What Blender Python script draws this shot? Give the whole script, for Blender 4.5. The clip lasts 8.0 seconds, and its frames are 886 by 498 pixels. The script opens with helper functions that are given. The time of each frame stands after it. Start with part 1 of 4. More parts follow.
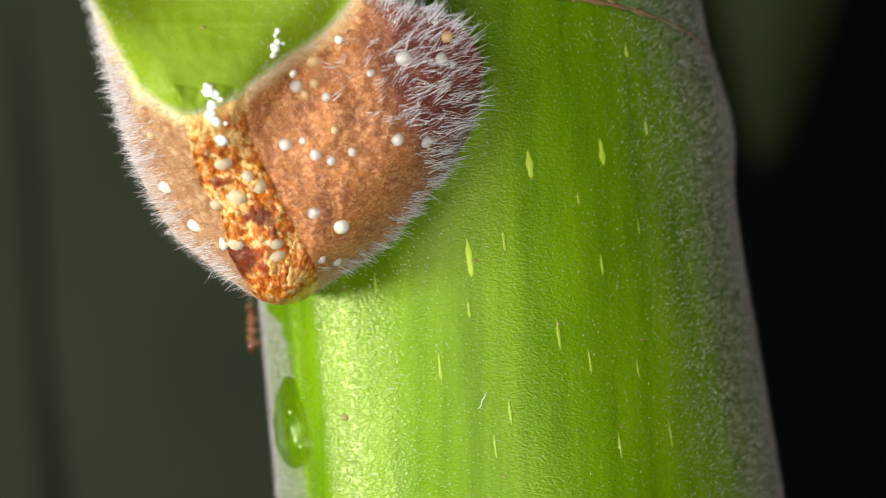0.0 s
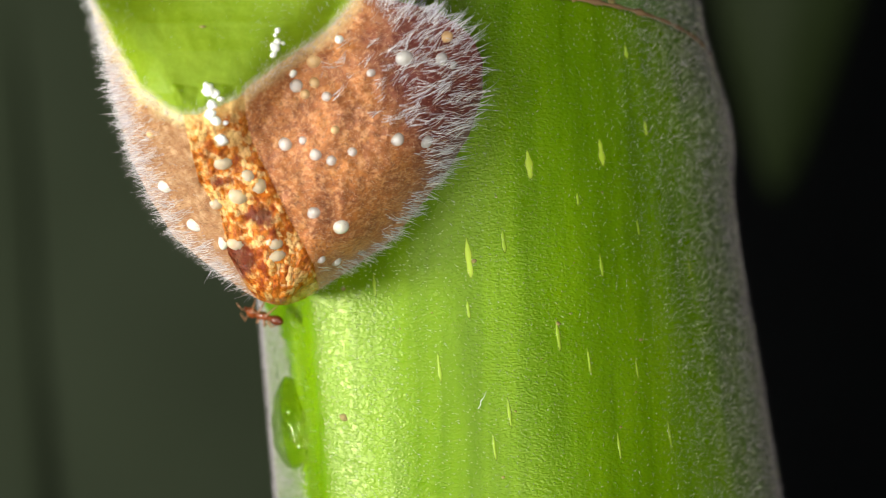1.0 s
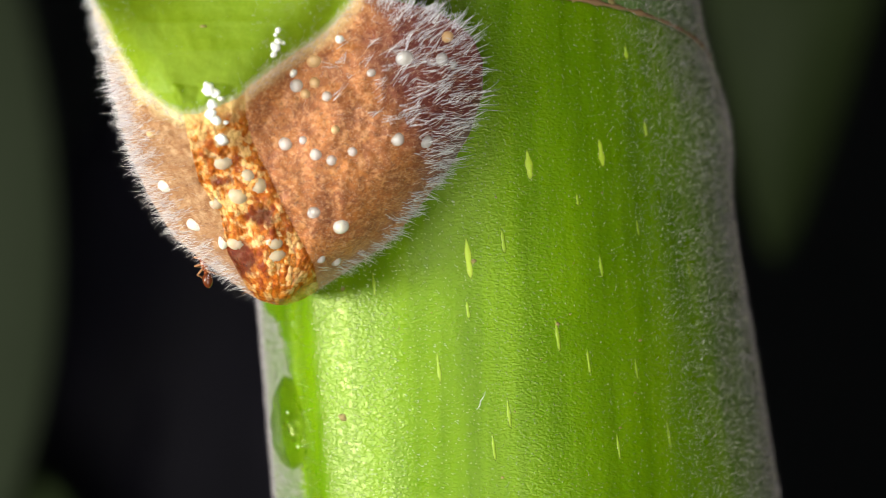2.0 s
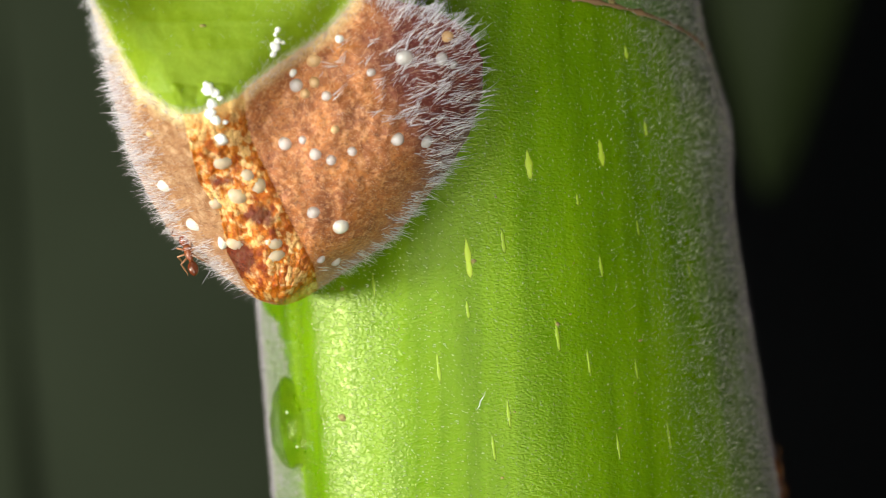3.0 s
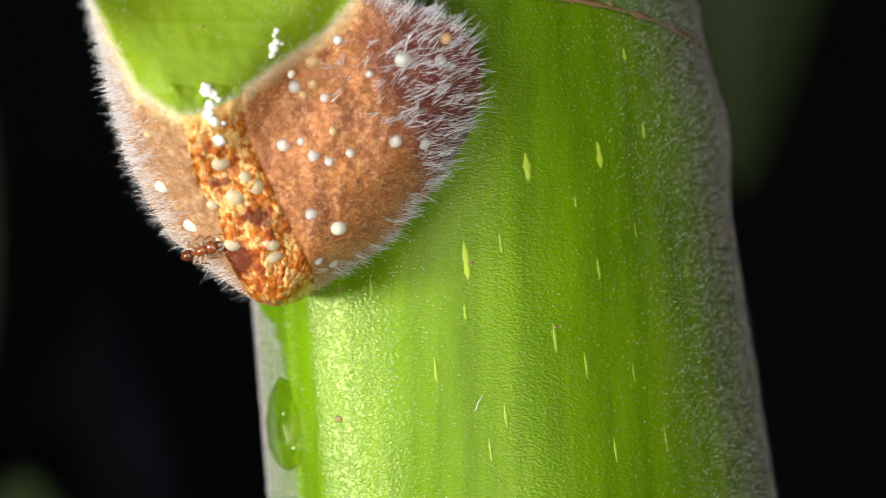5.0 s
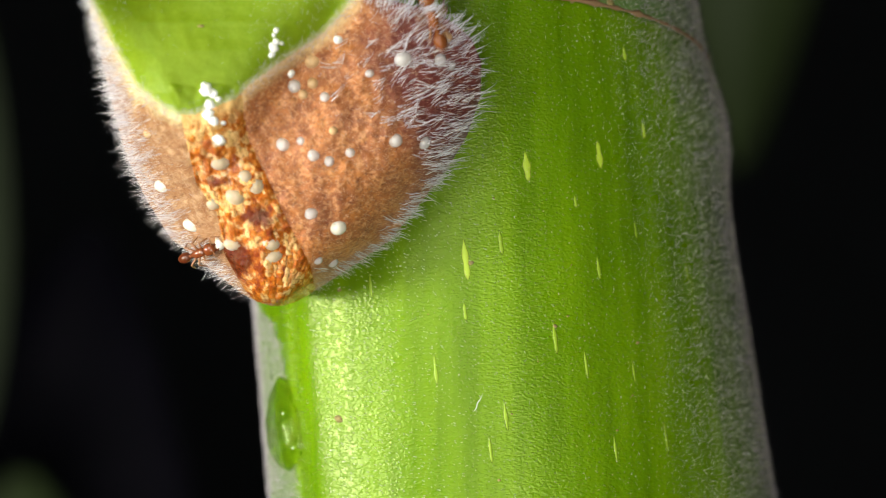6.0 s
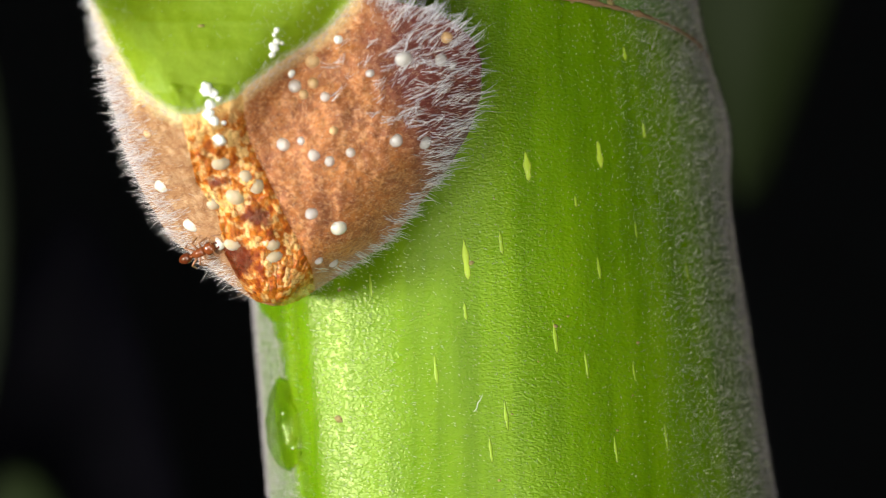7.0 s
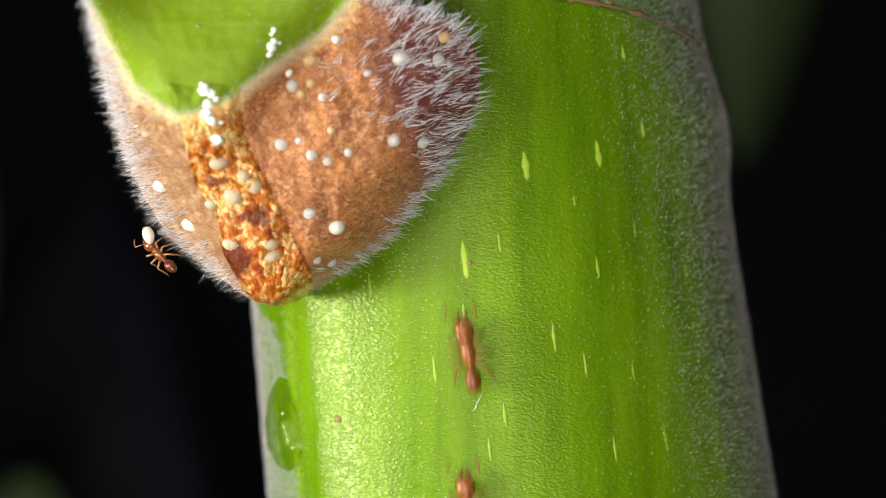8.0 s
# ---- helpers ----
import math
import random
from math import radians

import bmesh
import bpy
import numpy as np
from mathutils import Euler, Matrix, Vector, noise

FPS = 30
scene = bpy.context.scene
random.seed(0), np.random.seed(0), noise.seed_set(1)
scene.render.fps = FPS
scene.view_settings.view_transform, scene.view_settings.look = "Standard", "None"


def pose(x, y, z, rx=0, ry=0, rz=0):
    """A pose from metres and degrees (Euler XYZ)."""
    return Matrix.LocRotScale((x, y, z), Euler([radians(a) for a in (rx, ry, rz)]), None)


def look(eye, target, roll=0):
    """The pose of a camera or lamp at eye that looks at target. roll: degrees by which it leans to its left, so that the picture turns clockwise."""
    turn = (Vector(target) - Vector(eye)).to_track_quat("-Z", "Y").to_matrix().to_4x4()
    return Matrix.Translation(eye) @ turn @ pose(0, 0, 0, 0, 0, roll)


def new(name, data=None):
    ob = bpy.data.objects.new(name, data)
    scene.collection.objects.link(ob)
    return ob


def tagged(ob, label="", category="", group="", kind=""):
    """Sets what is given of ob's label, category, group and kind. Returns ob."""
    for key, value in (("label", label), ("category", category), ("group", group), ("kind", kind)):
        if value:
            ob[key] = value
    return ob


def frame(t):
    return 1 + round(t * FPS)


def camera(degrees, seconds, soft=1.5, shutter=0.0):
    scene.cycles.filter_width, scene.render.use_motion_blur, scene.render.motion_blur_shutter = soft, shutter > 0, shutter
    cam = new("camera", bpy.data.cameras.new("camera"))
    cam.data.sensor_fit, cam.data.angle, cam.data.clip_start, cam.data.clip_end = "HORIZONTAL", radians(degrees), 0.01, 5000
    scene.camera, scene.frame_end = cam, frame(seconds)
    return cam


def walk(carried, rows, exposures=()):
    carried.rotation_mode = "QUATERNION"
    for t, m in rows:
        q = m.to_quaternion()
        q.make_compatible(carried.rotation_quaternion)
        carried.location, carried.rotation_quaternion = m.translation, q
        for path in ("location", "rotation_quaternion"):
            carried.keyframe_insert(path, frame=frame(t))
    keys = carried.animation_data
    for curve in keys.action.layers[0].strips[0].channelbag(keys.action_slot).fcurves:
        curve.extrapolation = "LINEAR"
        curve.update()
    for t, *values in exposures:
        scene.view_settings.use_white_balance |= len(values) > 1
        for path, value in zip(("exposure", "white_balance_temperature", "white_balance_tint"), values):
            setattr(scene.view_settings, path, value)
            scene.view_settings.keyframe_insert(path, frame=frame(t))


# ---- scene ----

# The camera's eye stands 134 mm before the stem; a bearing (u, v) is counted on a
# plane at y = 0 in steps of 0.027 mm, u to +x from U0 and v to -z from V0.
FOCAL, U0, V0, EYE_Y = 4950.0, 784.0, 441.0, -0.13365
cam = camera(18.0, 8.0, soft=0.85, shutter=0.35)
cam.data.dof.use_dof = True
cam.data.dof.focus_distance = 0.1316
cam.data.dof.aperture_fstop = 40.0


def at(u, v, y):
    """A place from its bearing and its depth y in millimetres."""
    s = (y * 0.001 - EYE_Y) / FOCAL
    return Vector(((u - U0) * s, y * 0.001, (V0 - v) * s))


def eye(x, y, z, pan, tilt, roll):
    """The camera's pose, a little off its mean place: millimetres and degrees."""
    return pose(x * 0.001, EYE_Y + y * 0.001, z * 0.001, 0, 0, pan) @ pose(0, 0, 0, tilt) @ pose(0, 0, 0, 0, roll) @ pose(0, 0, 0, 90)


PATH = [
    (0.0, eye(1.55, -0.45, -0.05, 0.75, -0.02, 0.45)),
    (0.5, eye(1.1, -0.35, -0.2, 0.55, 0.04, 0.34)),
    (1.0, eye(1.3, -0.38, -0.18, 0.63, 0.04, 0.34)),
    (1.5, eye(1.05, -0.37, -0.22, 0.52, 0.06, 0.26)),
    (3.0, eye(0.88, -0.15, -0.13, 0.44, 0.02, 0.2)),
    (3.5, eye(0.27, 0.1, 0.17, 0.13, -0.08, 0.02)),
    (4.0, eye(0.1, 0.06, 0.07, 0.05, -0.03, 0.0)),
    (4.5, eye(0.3, 0.05, 0.12, 0.14, -0.05, -0.01)),
    (6.0, eye(0.3, 0.2, 0.22, 0.14, -0.1, 0.0)),
    (6.5, eye(0.0, 0.28, 0.3, 0.01, -0.14, 0.0)),
    (7.5, eye(0.1, 0.3, 0.18, 0.06, -0.08, -0.03)),
    (8.0, eye(0.7, 0.28, 0.05, 0.29, -0.035, 0.11)),
]
walk(cam, PATH)

# ---- light ----
world = bpy.data.worlds.new("night_forest")
scene.world = world
world.use_nodes = True
world.node_tree.nodes["Background"].inputs[0].default_value = (0.75, 0.9, 1.0, 1)
world.node_tree.nodes["Background"].inputs[1].default_value = 0.15


def lamp_head(place, size, watts):
    """One head of the macro lamp round the lens."""
    data = bpy.data.lights.new("lamp_head", "AREA")
    data.shape, data.size, data.energy, data.color = "DISK", size, watts, (1.0, 0.98, 0.9)
    new("lamp_head", data).matrix_world = look(place, (0, 0, 0))


lamp_head((-0.167, -0.067, -0.02), 0.05, 0.47)
lamp_head((-0.1, -0.167, 0.04), 0.1, 0.22)
lamp_head((0.0, -0.19, -0.06), 0.11, 0.25)
scene.view_settings.exposure = 0.0


# ---- materials ----
def material(name, rough=0.5, spec=0.5, **inputs):
    m = bpy.data.materials.new(name)
    m.use_nodes = True
    b = m.node_tree.nodes["Principled BSDF"]
    b.inputs["Roughness"].default_value = rough
    b.inputs["Specular IOR Level"].default_value = spec
    for key, value in inputs.items():
        b.inputs[key.replace("_", " ")].default_value = value
    return m, m.node_tree, b


def node(tree, kind, **sets):
    n = tree.nodes.new(kind)
    for key, value in sets.items():
        if key in n.inputs:
            n.inputs[key].default_value = value
    return n


def coords(tree, scale=(1, 1, 1), rot=(0, 0, 0)):
    """Object coordinates counted in millimetres."""
    c = tree.nodes.new("ShaderNodeTexCoord")
    m = tree.nodes.new("ShaderNodeMapping")
    m.inputs["Scale"].default_value = [1000 * a for a in scale]
    m.inputs["Rotation"].default_value = rot
    tree.links.new(c.outputs["Object"], m.inputs["Vector"])
    return m.outputs[0]


def noise_of(tree, vec, scale, detail=4.0, rough=0.55):
    n = node(tree, "ShaderNodeTexNoise", Scale=scale, Detail=detail, Roughness=rough)
    tree.links.new(vec, n.inputs["Vector"])
    return n.outputs["Fac"]


def ramp(tree, fac, *stops):
    n = tree.nodes.new("ShaderNodeValToRGB")
    e = n.color_ramp.elements
    while len(e) < len(stops):
        e.new(0.5)
    for el, (p, c) in zip(e, stops):
        el.position = p
        el.color = (*c, 1) if len(c) == 3 else c
    tree.links.new(fac, n.inputs[0])
    return n.outputs[0]


def mix(tree, fac, a, b, mode="MIX"):
    n = tree.nodes.new("ShaderNodeMix")
    n.data_type, n.blend_type = "RGBA", mode
    for sock, value in ((n.inputs[0], fac), (n.inputs[6], a), (n.inputs[7], b)):
        if isinstance(value, (int, float)):
            sock.default_value = value
        elif isinstance(value, tuple):
            sock.default_value = (*value, 1)
        else:
            tree.links.new(value, sock)
    return n.outputs[2]


def bump(tree, b, height, strength, distance):
    n = node(tree, "ShaderNodeBump", Strength=strength, Distance=distance)
    tree.links.new(height, n.inputs["Height"])
    tree.links.new(n.outputs[0], b.inputs["Normal"])


def attribute(tree, name):
    n = tree.nodes.new("ShaderNodeAttribute")
    n.attribute_name = name
    return n.outputs["Fac"]


def stem_material(name, dark, mid, light):
    m, t, b = material(name, 0.36, 0.36, Specular_Tint=(0.95, 1.0, 0.46, 1.0))
    streak = noise_of(t, coords(t, (1, 1, 0.05)), 0.75, 3)
    fine = noise_of(t, coords(t, (1, 1, 0.3)), 5.0, 3)
    blotch = noise_of(t, coords(t), 0.12, 3)
    col = ramp(t, streak, (0.3, dark), (0.5, mid), (0.72, light))
    col = mix(t, ramp(t, fine, (0.35, (0.14,) * 3), (0.7, (0.0,) * 3)), col, dark)
    col = mix(t, ramp(t, blotch, (0.45, (0, 0, 0)), (0.7, (0.35,) * 3)), col, light)
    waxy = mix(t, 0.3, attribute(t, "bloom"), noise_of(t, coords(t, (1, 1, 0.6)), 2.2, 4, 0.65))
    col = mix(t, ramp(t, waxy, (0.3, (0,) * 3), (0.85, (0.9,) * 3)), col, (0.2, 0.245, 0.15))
    t.links.new(col, b.inputs["Base Color"])
    cells = t.nodes.new("ShaderNodeTexVoronoi")
    cells.inputs["Scale"].default_value = 6.2
    warp = t.nodes.new("ShaderNodeTexNoise")
    warp.inputs["Scale"].default_value = 3.5
    where = coords(t, (0.75, 0.75, 1.15))
    t.links.new(where, warp.inputs["Vector"])
    t.links.new(mix(t, 0.3, where, warp.outputs["Color"], "ADD"), cells.inputs["Vector"])
    domes = ramp(t, cells.outputs["Distance"], (0.0, (1,) * 3), (0.3, (0.75,) * 3), (0.65, (0,) * 3))
    peel = mix(t, 0.28, domes, noise_of(t, coords(t), 8.0, 4, 0.7))
    bump(t, b, peel, 0.4, 0.00005)
    gloss = ramp(t, noise_of(t, coords(t), 1.6, 4), (0.3, (0.25,) * 3), (0.7, (0.36,) * 3))
    t.links.new(gloss, b.inputs["Roughness"])
    b.inputs["Subsurface Weight"].default_value = 0.12
    b.inputs["Subsurface Radius"].default_value = (0.4, 1.0, 0.1)
    b.inputs["Subsurface Scale"].default_value = 0.0008
    return m


STEM = stem_material("stem_skin", (0.074, 0.162, 0.001), (0.118, 0.24, 0.001), (0.175, 0.32, 0.002))
STEM_UPPER = stem_material("upper_stem_skin", (0.07, 0.15, 0.03), (0.11, 0.2, 0.05), (0.16, 0.26, 0.08))


def stalk_material():
    m, t, b = material("leaf_stalk_skin", 0.55, 0.22)
    big = noise_of(t, coords(t, (1, 1, 0.4)), 0.35, 3)
    fine = noise_of(t, coords(t), 6.0, 4)
    col = ramp(t, big, (0.3, (0.152, 0.24, 0.001)), (0.7, (0.19, 0.29, 0.002)))
    col = mix(t, ramp(t, fine, (0.4, (0.0,) * 3), (0.75, (0.15,) * 3)), col, (0.34, 0.5, 0.05))
    rim = attribute(t, "rim")
    wob = mix(t, 0.5, rim, noise_of(t, coords(t), 2.6, 5, 0.7))
    col = mix(t, ramp(t, wob, (0.4, (0,) * 3), (0.75, (0.85,) * 3)), col, (0.52, 0.5, 0.2))
    t.links.new(col, b.inputs["Base Color"])
    bump(t, b, fine, 0.1, 0.0001)
    b.inputs["Subsurface Weight"].default_value = 0.15
    b.inputs["Subsurface Radius"].default_value = (0.5, 1.0, 0.1)
    b.inputs["Subsurface Scale"].default_value = 0.001
    return m


def felt_material(name, dark, mid, pale, red, rough=0.75, spec=0.25, grain=3.2, depth=0.00018, spread=0.13, nap=0.6):
    """Brown felted tissue: grain at two scales, pale flecks, a dark red end and a pale rim."""
    m, t, b = material(name, rough, spec)
    v = coords(t)
    big = noise_of(t, v, 0.45, 4)
    mid_n = noise_of(t, v, grain, 6, 0.7)
    fine = noise_of(t, v, grain * 3.5, 5, 0.7)
    col = ramp(t, mid_n, (0.5 - spread, dark), (0.5, mid), (0.5 + spread, pale))
    col = mix(t, ramp(t, big, (0.35, (0.45,) * 3), (0.6, (0,) * 3)), col, dark)
    col = mix(t, ramp(t, fine, (0.36, (nap,) * 3), (0.48, (0,) * 3)), col, dark)
    col = mix(t, ramp(t, fine, (0.58, (0,) * 3), (0.75, (0.5,) * 3)), col, pale)
    far = mix(t, 0.3, attribute(t, "red"), mid_n)
    col = mix(t, ramp(t, far, (0.35, (0,) * 3), (0.75, (0.85,) * 3)), col, red)
    rim = mix(t, 0.35, attribute(t, "rim"), mid_n)
    col = mix(t, ramp(t, rim, (0.5, (0,) * 3), (0.75, (0.9,) * 3)), col, (0.75, 0.62, 0.3))
    t.links.new(col, b.inputs["Base Color"])
    bump(t, b, mix(t, 0.5, mid_n, fine), 0.7, depth)
    b.inputs["Sheen Weight"].default_value = 0.15
    b.inputs["Sheen Roughness"].default_value = 0.4
    return m


STALK = stalk_material()
def pad_material():
    """Velvety brown tissue: orange and brown clouds, pinkish flecks, dark specks, a dark red end."""
    m, t, b = material("brown_felt", 0.5, 0.4)
    v = coords(t)
    cloud = noise_of(t, v, 0.55, 4, 0.6)
    grain = noise_of(t, v, 2.6, 5, 0.7)
    fleck = noise_of(t, coords(t, (1, 1, 1), (0.3, 0.8, 0.1)), 4.5, 4, 0.65)
    spot = noise_of(t, coords(t, (1, 1, 1), (0.2, 0.5, 0.9)), 1.5, 4, 0.65)
    speck = noise_of(t, coords(t, (1, 1, 1), (0.9, 0.1, 0.5)), 6.5, 3, 0.6)
    col = ramp(t, cloud, (0.34, (0.34, 0.115, 0.045)), (0.5, (0.47, 0.165, 0.048)), (0.64, (0.58, 0.21, 0.05)))
    col = mix(t, ramp(t, grain, (0.36, (0.5,) * 3), (0.5, (0,) * 3)), col, (0.25, 0.075, 0.022))
    col = mix(t, ramp(t, spot, (0.36, (0.5,) * 3), (0.47, (0,) * 3)), col, (0.23, 0.066, 0.028))
    col = mix(t, ramp(t, spot, (0.55, (0,) * 3), (0.64, (0.55,) * 3)), col, (0.7, 0.33, 0.11))
    col = mix(t, ramp(t, fleck, (0.5, (0,) * 3), (0.62, (0.7,) * 3)), col, (0.74, 0.38, 0.17))
    col = mix(t, ramp(t, speck, (0.36, (0.6,) * 3), (0.43, (0,) * 3)), col, (0.14, 0.03, 0.012))
    far = mix(t, 0.3, attribute(t, "red"), grain)
    col = mix(t, ramp(t, far, (0.28, (0,) * 3), (0.72, (0.88,) * 3)), col, (0.13, 0.02, 0.024))
    rim = mix(t, 0.4, attribute(t, "rim"), fleck)
    col = mix(t, ramp(t, rim, (0.46, (0,) * 3), (0.74, (0.9,) * 3)), col, (0.78, 0.56, 0.26))
    t.links.new(col, b.inputs["Base Color"])
    bump(t, b, mix(t, 0.6, grain, fleck), 0.45, 0.0002)
    b.inputs["Sheen Weight"].default_value = 0.12
    b.inputs["Sheen Roughness"].default_value = 0.4
    return m


PAD = pad_material()
SIDE = felt_material("pale_felt", (0.25, 0.105, 0.036), (0.37, 0.19, 0.08), (0.52, 0.325, 0.17), (0.6, 0.45, 0.35), grain=1.8)
def resin_material():
    """Wet amber tissue: orange and cream granules, rust stains between them, sharp glossy relief."""
    m, t, b = material("amber_tissue", 0.15, 0.45)
    v = coords(t)
    patch = noise_of(t, v, 1.1, 3, 0.6)
    grit = noise_of(t, v, 5.5, 5, 0.7)
    cell = mix(t, 0.45, mix(t, 0.5, attribute(t, "cell"), patch), noise_of(t, coords(t, (1, 1, 1), (0.4, 0.2, 0.7)), 2.6, 4, 0.65))
    col = ramp(t, cell, (0.34, (0.26, 0.04, 0.003)), (0.43, (0.56, 0.14, 0.009)), (0.5, (0.73, 0.25, 0.028)), (0.58, (0.92, 0.56, 0.2)))
    col = mix(t, ramp(t, attribute(t, "grain"), (0.0, (0.75,) * 3), (0.4, (0,) * 3)), col, (0.34, 0.07, 0.006))
    stain = mix(t, 0.62, attribute(t, "stain"), mix(t, 0.5, noise_of(t, v, 2.4, 5, 0.7), patch))
    col = mix(t, ramp(t, stain, (0.42, (0,) * 3), (0.52, (0.92,) * 3)), col, (0.13, 0.014, 0.002))
    col = mix(t, ramp(t, grit, (0.36, (0.6,) * 3), (0.46, (0,) * 3)), col, (0.26, 0.045, 0.004))
    rim = mix(t, 0.35, attribute(t, "rim"), grit)
    col = mix(t, ramp(t, rim, (0.42, (0,) * 3), (0.72, (0.75,) * 3)), col, (0.92, 0.6, 0.22))
    t.links.new(col, b.inputs["Base Color"])
    bump(t, b, grit, 0.8, 0.0002)
    b.inputs["Subsurface Weight"].default_value = 0.1
    b.inputs["Subsurface Scale"].default_value = 0.0004
    return m


RESIN = resin_material()


def plain(name, colour, rough, spec=0.5, vary=0.25, scale=2.0, relief=0.0, **inputs):
    m, t, b = material(name, rough, spec, **inputs)
    n = noise_of(t, coords(t), scale, 5)
    lo = tuple(c * (1 - vary) for c in colour)
    hi = tuple(min(1.0, c * (1 + vary)) for c in colour)
    info = t.nodes.new("ShaderNodeObjectInfo")
    col = ramp(t, n, (0.3, lo), (0.7, hi))
    col = mix(t, info.outputs["Random"], col, tuple(c * (1 - 0.5 * vary) for c in colour))
    t.links.new(col, b.inputs["Base Color"])
    if relief:
        bump(t, b, n, 0.5, relief)
    return m




def hair_material(name, dark, light, rough, spec):
    """Hairs from dull to bright, each one of its own shade."""
    m, t, b = material(name, rough, spec)
    island = t.nodes.new("ShaderNodeNewGeometry").outputs["Random Per Island"]
    t.links.new(ramp(t, island, (0.1, dark), (0.9, light)), b.inputs["Base Color"])
    return m


HAIR = hair_material("white_hair", (0.6, 0.57, 0.68), (1.0, 1.0, 1.0), 0.15, 1.0)
hair_node = HAIR.node_tree.nodes["Principled BSDF"]
hair_node.inputs["Sheen Weight"].default_value = 0.5
hair_node.inputs["Subsurface Weight"].default_value = 0.5
hair_node.inputs["Subsurface Radius"].default_value = (1.0, 1.0, 1.0)
hair_node.inputs["Subsurface Scale"].default_value = 0.00004
SHORT_HAIR = hair_material("brown_nap", (0.22, 0.08, 0.035), (0.86, 0.56, 0.36), 0.4, 0.4)
STEM_HAIR = hair_material("grey_down", (0.2, 0.17, 0.19), (0.62, 0.57, 0.6), 0.35, 0.6)
BRISTLE = hair_material("pale_bristle", (0.7, 0.76, 0.45), (1.0, 1.0, 0.85), 0.18, 1.0)


def lenticel_material(name, colour):
    """Pale cork in the middle of a streak, thinning out over the green skin at its rim."""
    m, t, b = material(name, 0.45, 0.35)
    core = mix(t, 0.25, attribute(t, "core"), noise_of(t, coords(t), 6.0, 4))
    b.inputs["Base Color"].default_value = (*colour, 1)
    t.links.new(ramp(t, core, (0.2, (0,) * 3), (0.75, (0.9,) * 3)), b.inputs["Alpha"])
    bump(t, b, core, 0.3, 0.00003)
    return m


LENTICEL = lenticel_material("lenticel_skin", (0.5, 0.68, 0.05))
LENTICEL_FAINT = lenticel_material("faint_lenticel_skin", (0.3, 0.45, 0.02))
SCAB = plain("scab_cork", (0.3, 0.24, 0.09), 0.7, 0.2, 0.4, 4.0)
SCAR = plain("scar_cork", (0.36, 0.22, 0.11), 0.7, 0.2, 0.55, 1.2, 0.0001)
FOOD = plain("food_body_flesh", (1.0, 0.93, 0.85), 0.08, 0.8, 0.08, 3.0, Alpha=0.6, Subsurface_Weight=1.0, Subsurface_Radius=(0.7, 0.7, 0.65), Subsurface_Scale=0.0006)
FOOD_DULL = plain("dull_food_body", (0.66, 0.54, 0.37), 0.3, 0.4, 0.12, 3.0, Alpha=0.8, Subsurface_Weight=0.6, Subsurface_Radius=(0.8, 0.6, 0.35), Subsurface_Scale=0.0004)
FOOD_WHITE = plain("white_food_body", (0.74, 0.7, 0.6), 0.2, 0.5, 0.05, 3.0, Subsurface_Weight=0.5, Subsurface_Radius=(0.9, 0.7, 0.45), Subsurface_Scale=0.0004)
FOOD_OLD = plain("amber_food_body", (0.66, 0.42, 0.2), 0.4, 0.5, 0.15, 3.0)
# white colour that stands in for highlights on wet spots and the drop
GLINT_WHITE = plain("white_wet_glint", (0.9, 0.9, 0.86), 0.12, 0.8, 0.04)
ANT = plain("ant_shell", (0.22, 0.054, 0.014), 0.14, 0.6, 0.3, 2.5)
ANT_DARK = plain("ant_gaster_shell", (0.13, 0.03, 0.01), 0.12, 0.6, 0.3, 2.5)
AMBER_ANT = plain("amber_ant_shell", (0.3, 0.092, 0.02), 0.18, 0.6, 0.3, 2.5)
AMBER_REAR = plain("amber_gaster_shell", (0.24, 0.07, 0.018), 0.15, 0.6, 0.3, 2.5)
AMBER_LEG = plain("amber_leg_shell", (0.3, 0.13, 0.045), 0.3, 0.5, 0.2, 2.5)
ANT_LEG = plain("ant_leg_shell", (0.34, 0.16, 0.075), 0.3, 0.5, 0.3, 2.5)
EYE = plain("ant_eye", (0.01, 0.008, 0.008), 0.15, 0.6, 0.1)
LEAF = plain("leaf_underside", (0.072, 0.095, 0.052), 0.7, 0.2, 0.2, 0.05)
LEAF_GREEN = plain("leaf_face", (0.056, 0.086, 0.027), 0.6, 0.3, 0.2, 0.05)
# near-black mauve: the shade is put into this leaf's colour
LEAF_FAINT_GLOW = plain("faint_glow_leaf", (0.026, 0.023, 0.04), 0.6, 0.3, 0.3, 0.05)
LEAF_DARK = plain("dark_leaf", (0.2, 0.2, 0.2), 0.6, 0.3, 0.3, 0.05)
SOIL = plain("forest_soil", (0.035, 0.028, 0.02), 0.9, 0.1, 0.4, 0.02)

WATER, water_tree, water_node = material("water", 0.0, 0.6)
water_node.inputs["Transmission Weight"].default_value = 1.0
water_node.inputs["IOR"].default_value = 1.33
water_node.inputs["Alpha"].default_value = 0.58


# ---- mesh helpers ----
def mesh_of(name, verts, faces, mat, smooth=True):
    me = bpy.data.meshes.new(name)
    me.from_pydata([tuple(v) for v in verts], [], faces)
    me.materials.append(mat)
    if smooth:
        me.polygons.foreach_set("use_smooth", [True] * len(me.polygons))
    me.update()
    return me


def link_part(name, data, parent, label="", kind=""):
    ob = new(name, data)
    ob.parent = parent
    return tagged(ob, label=label, kind=kind)


def thing(name, place, label, category, group="", kind=""):
    ob = new(name)
    ob.empty_display_size = 0.002
    ob.matrix_basis = place if isinstance(place, Matrix) else Matrix.Translation(place)
    return tagged(ob, label, category, group, kind)


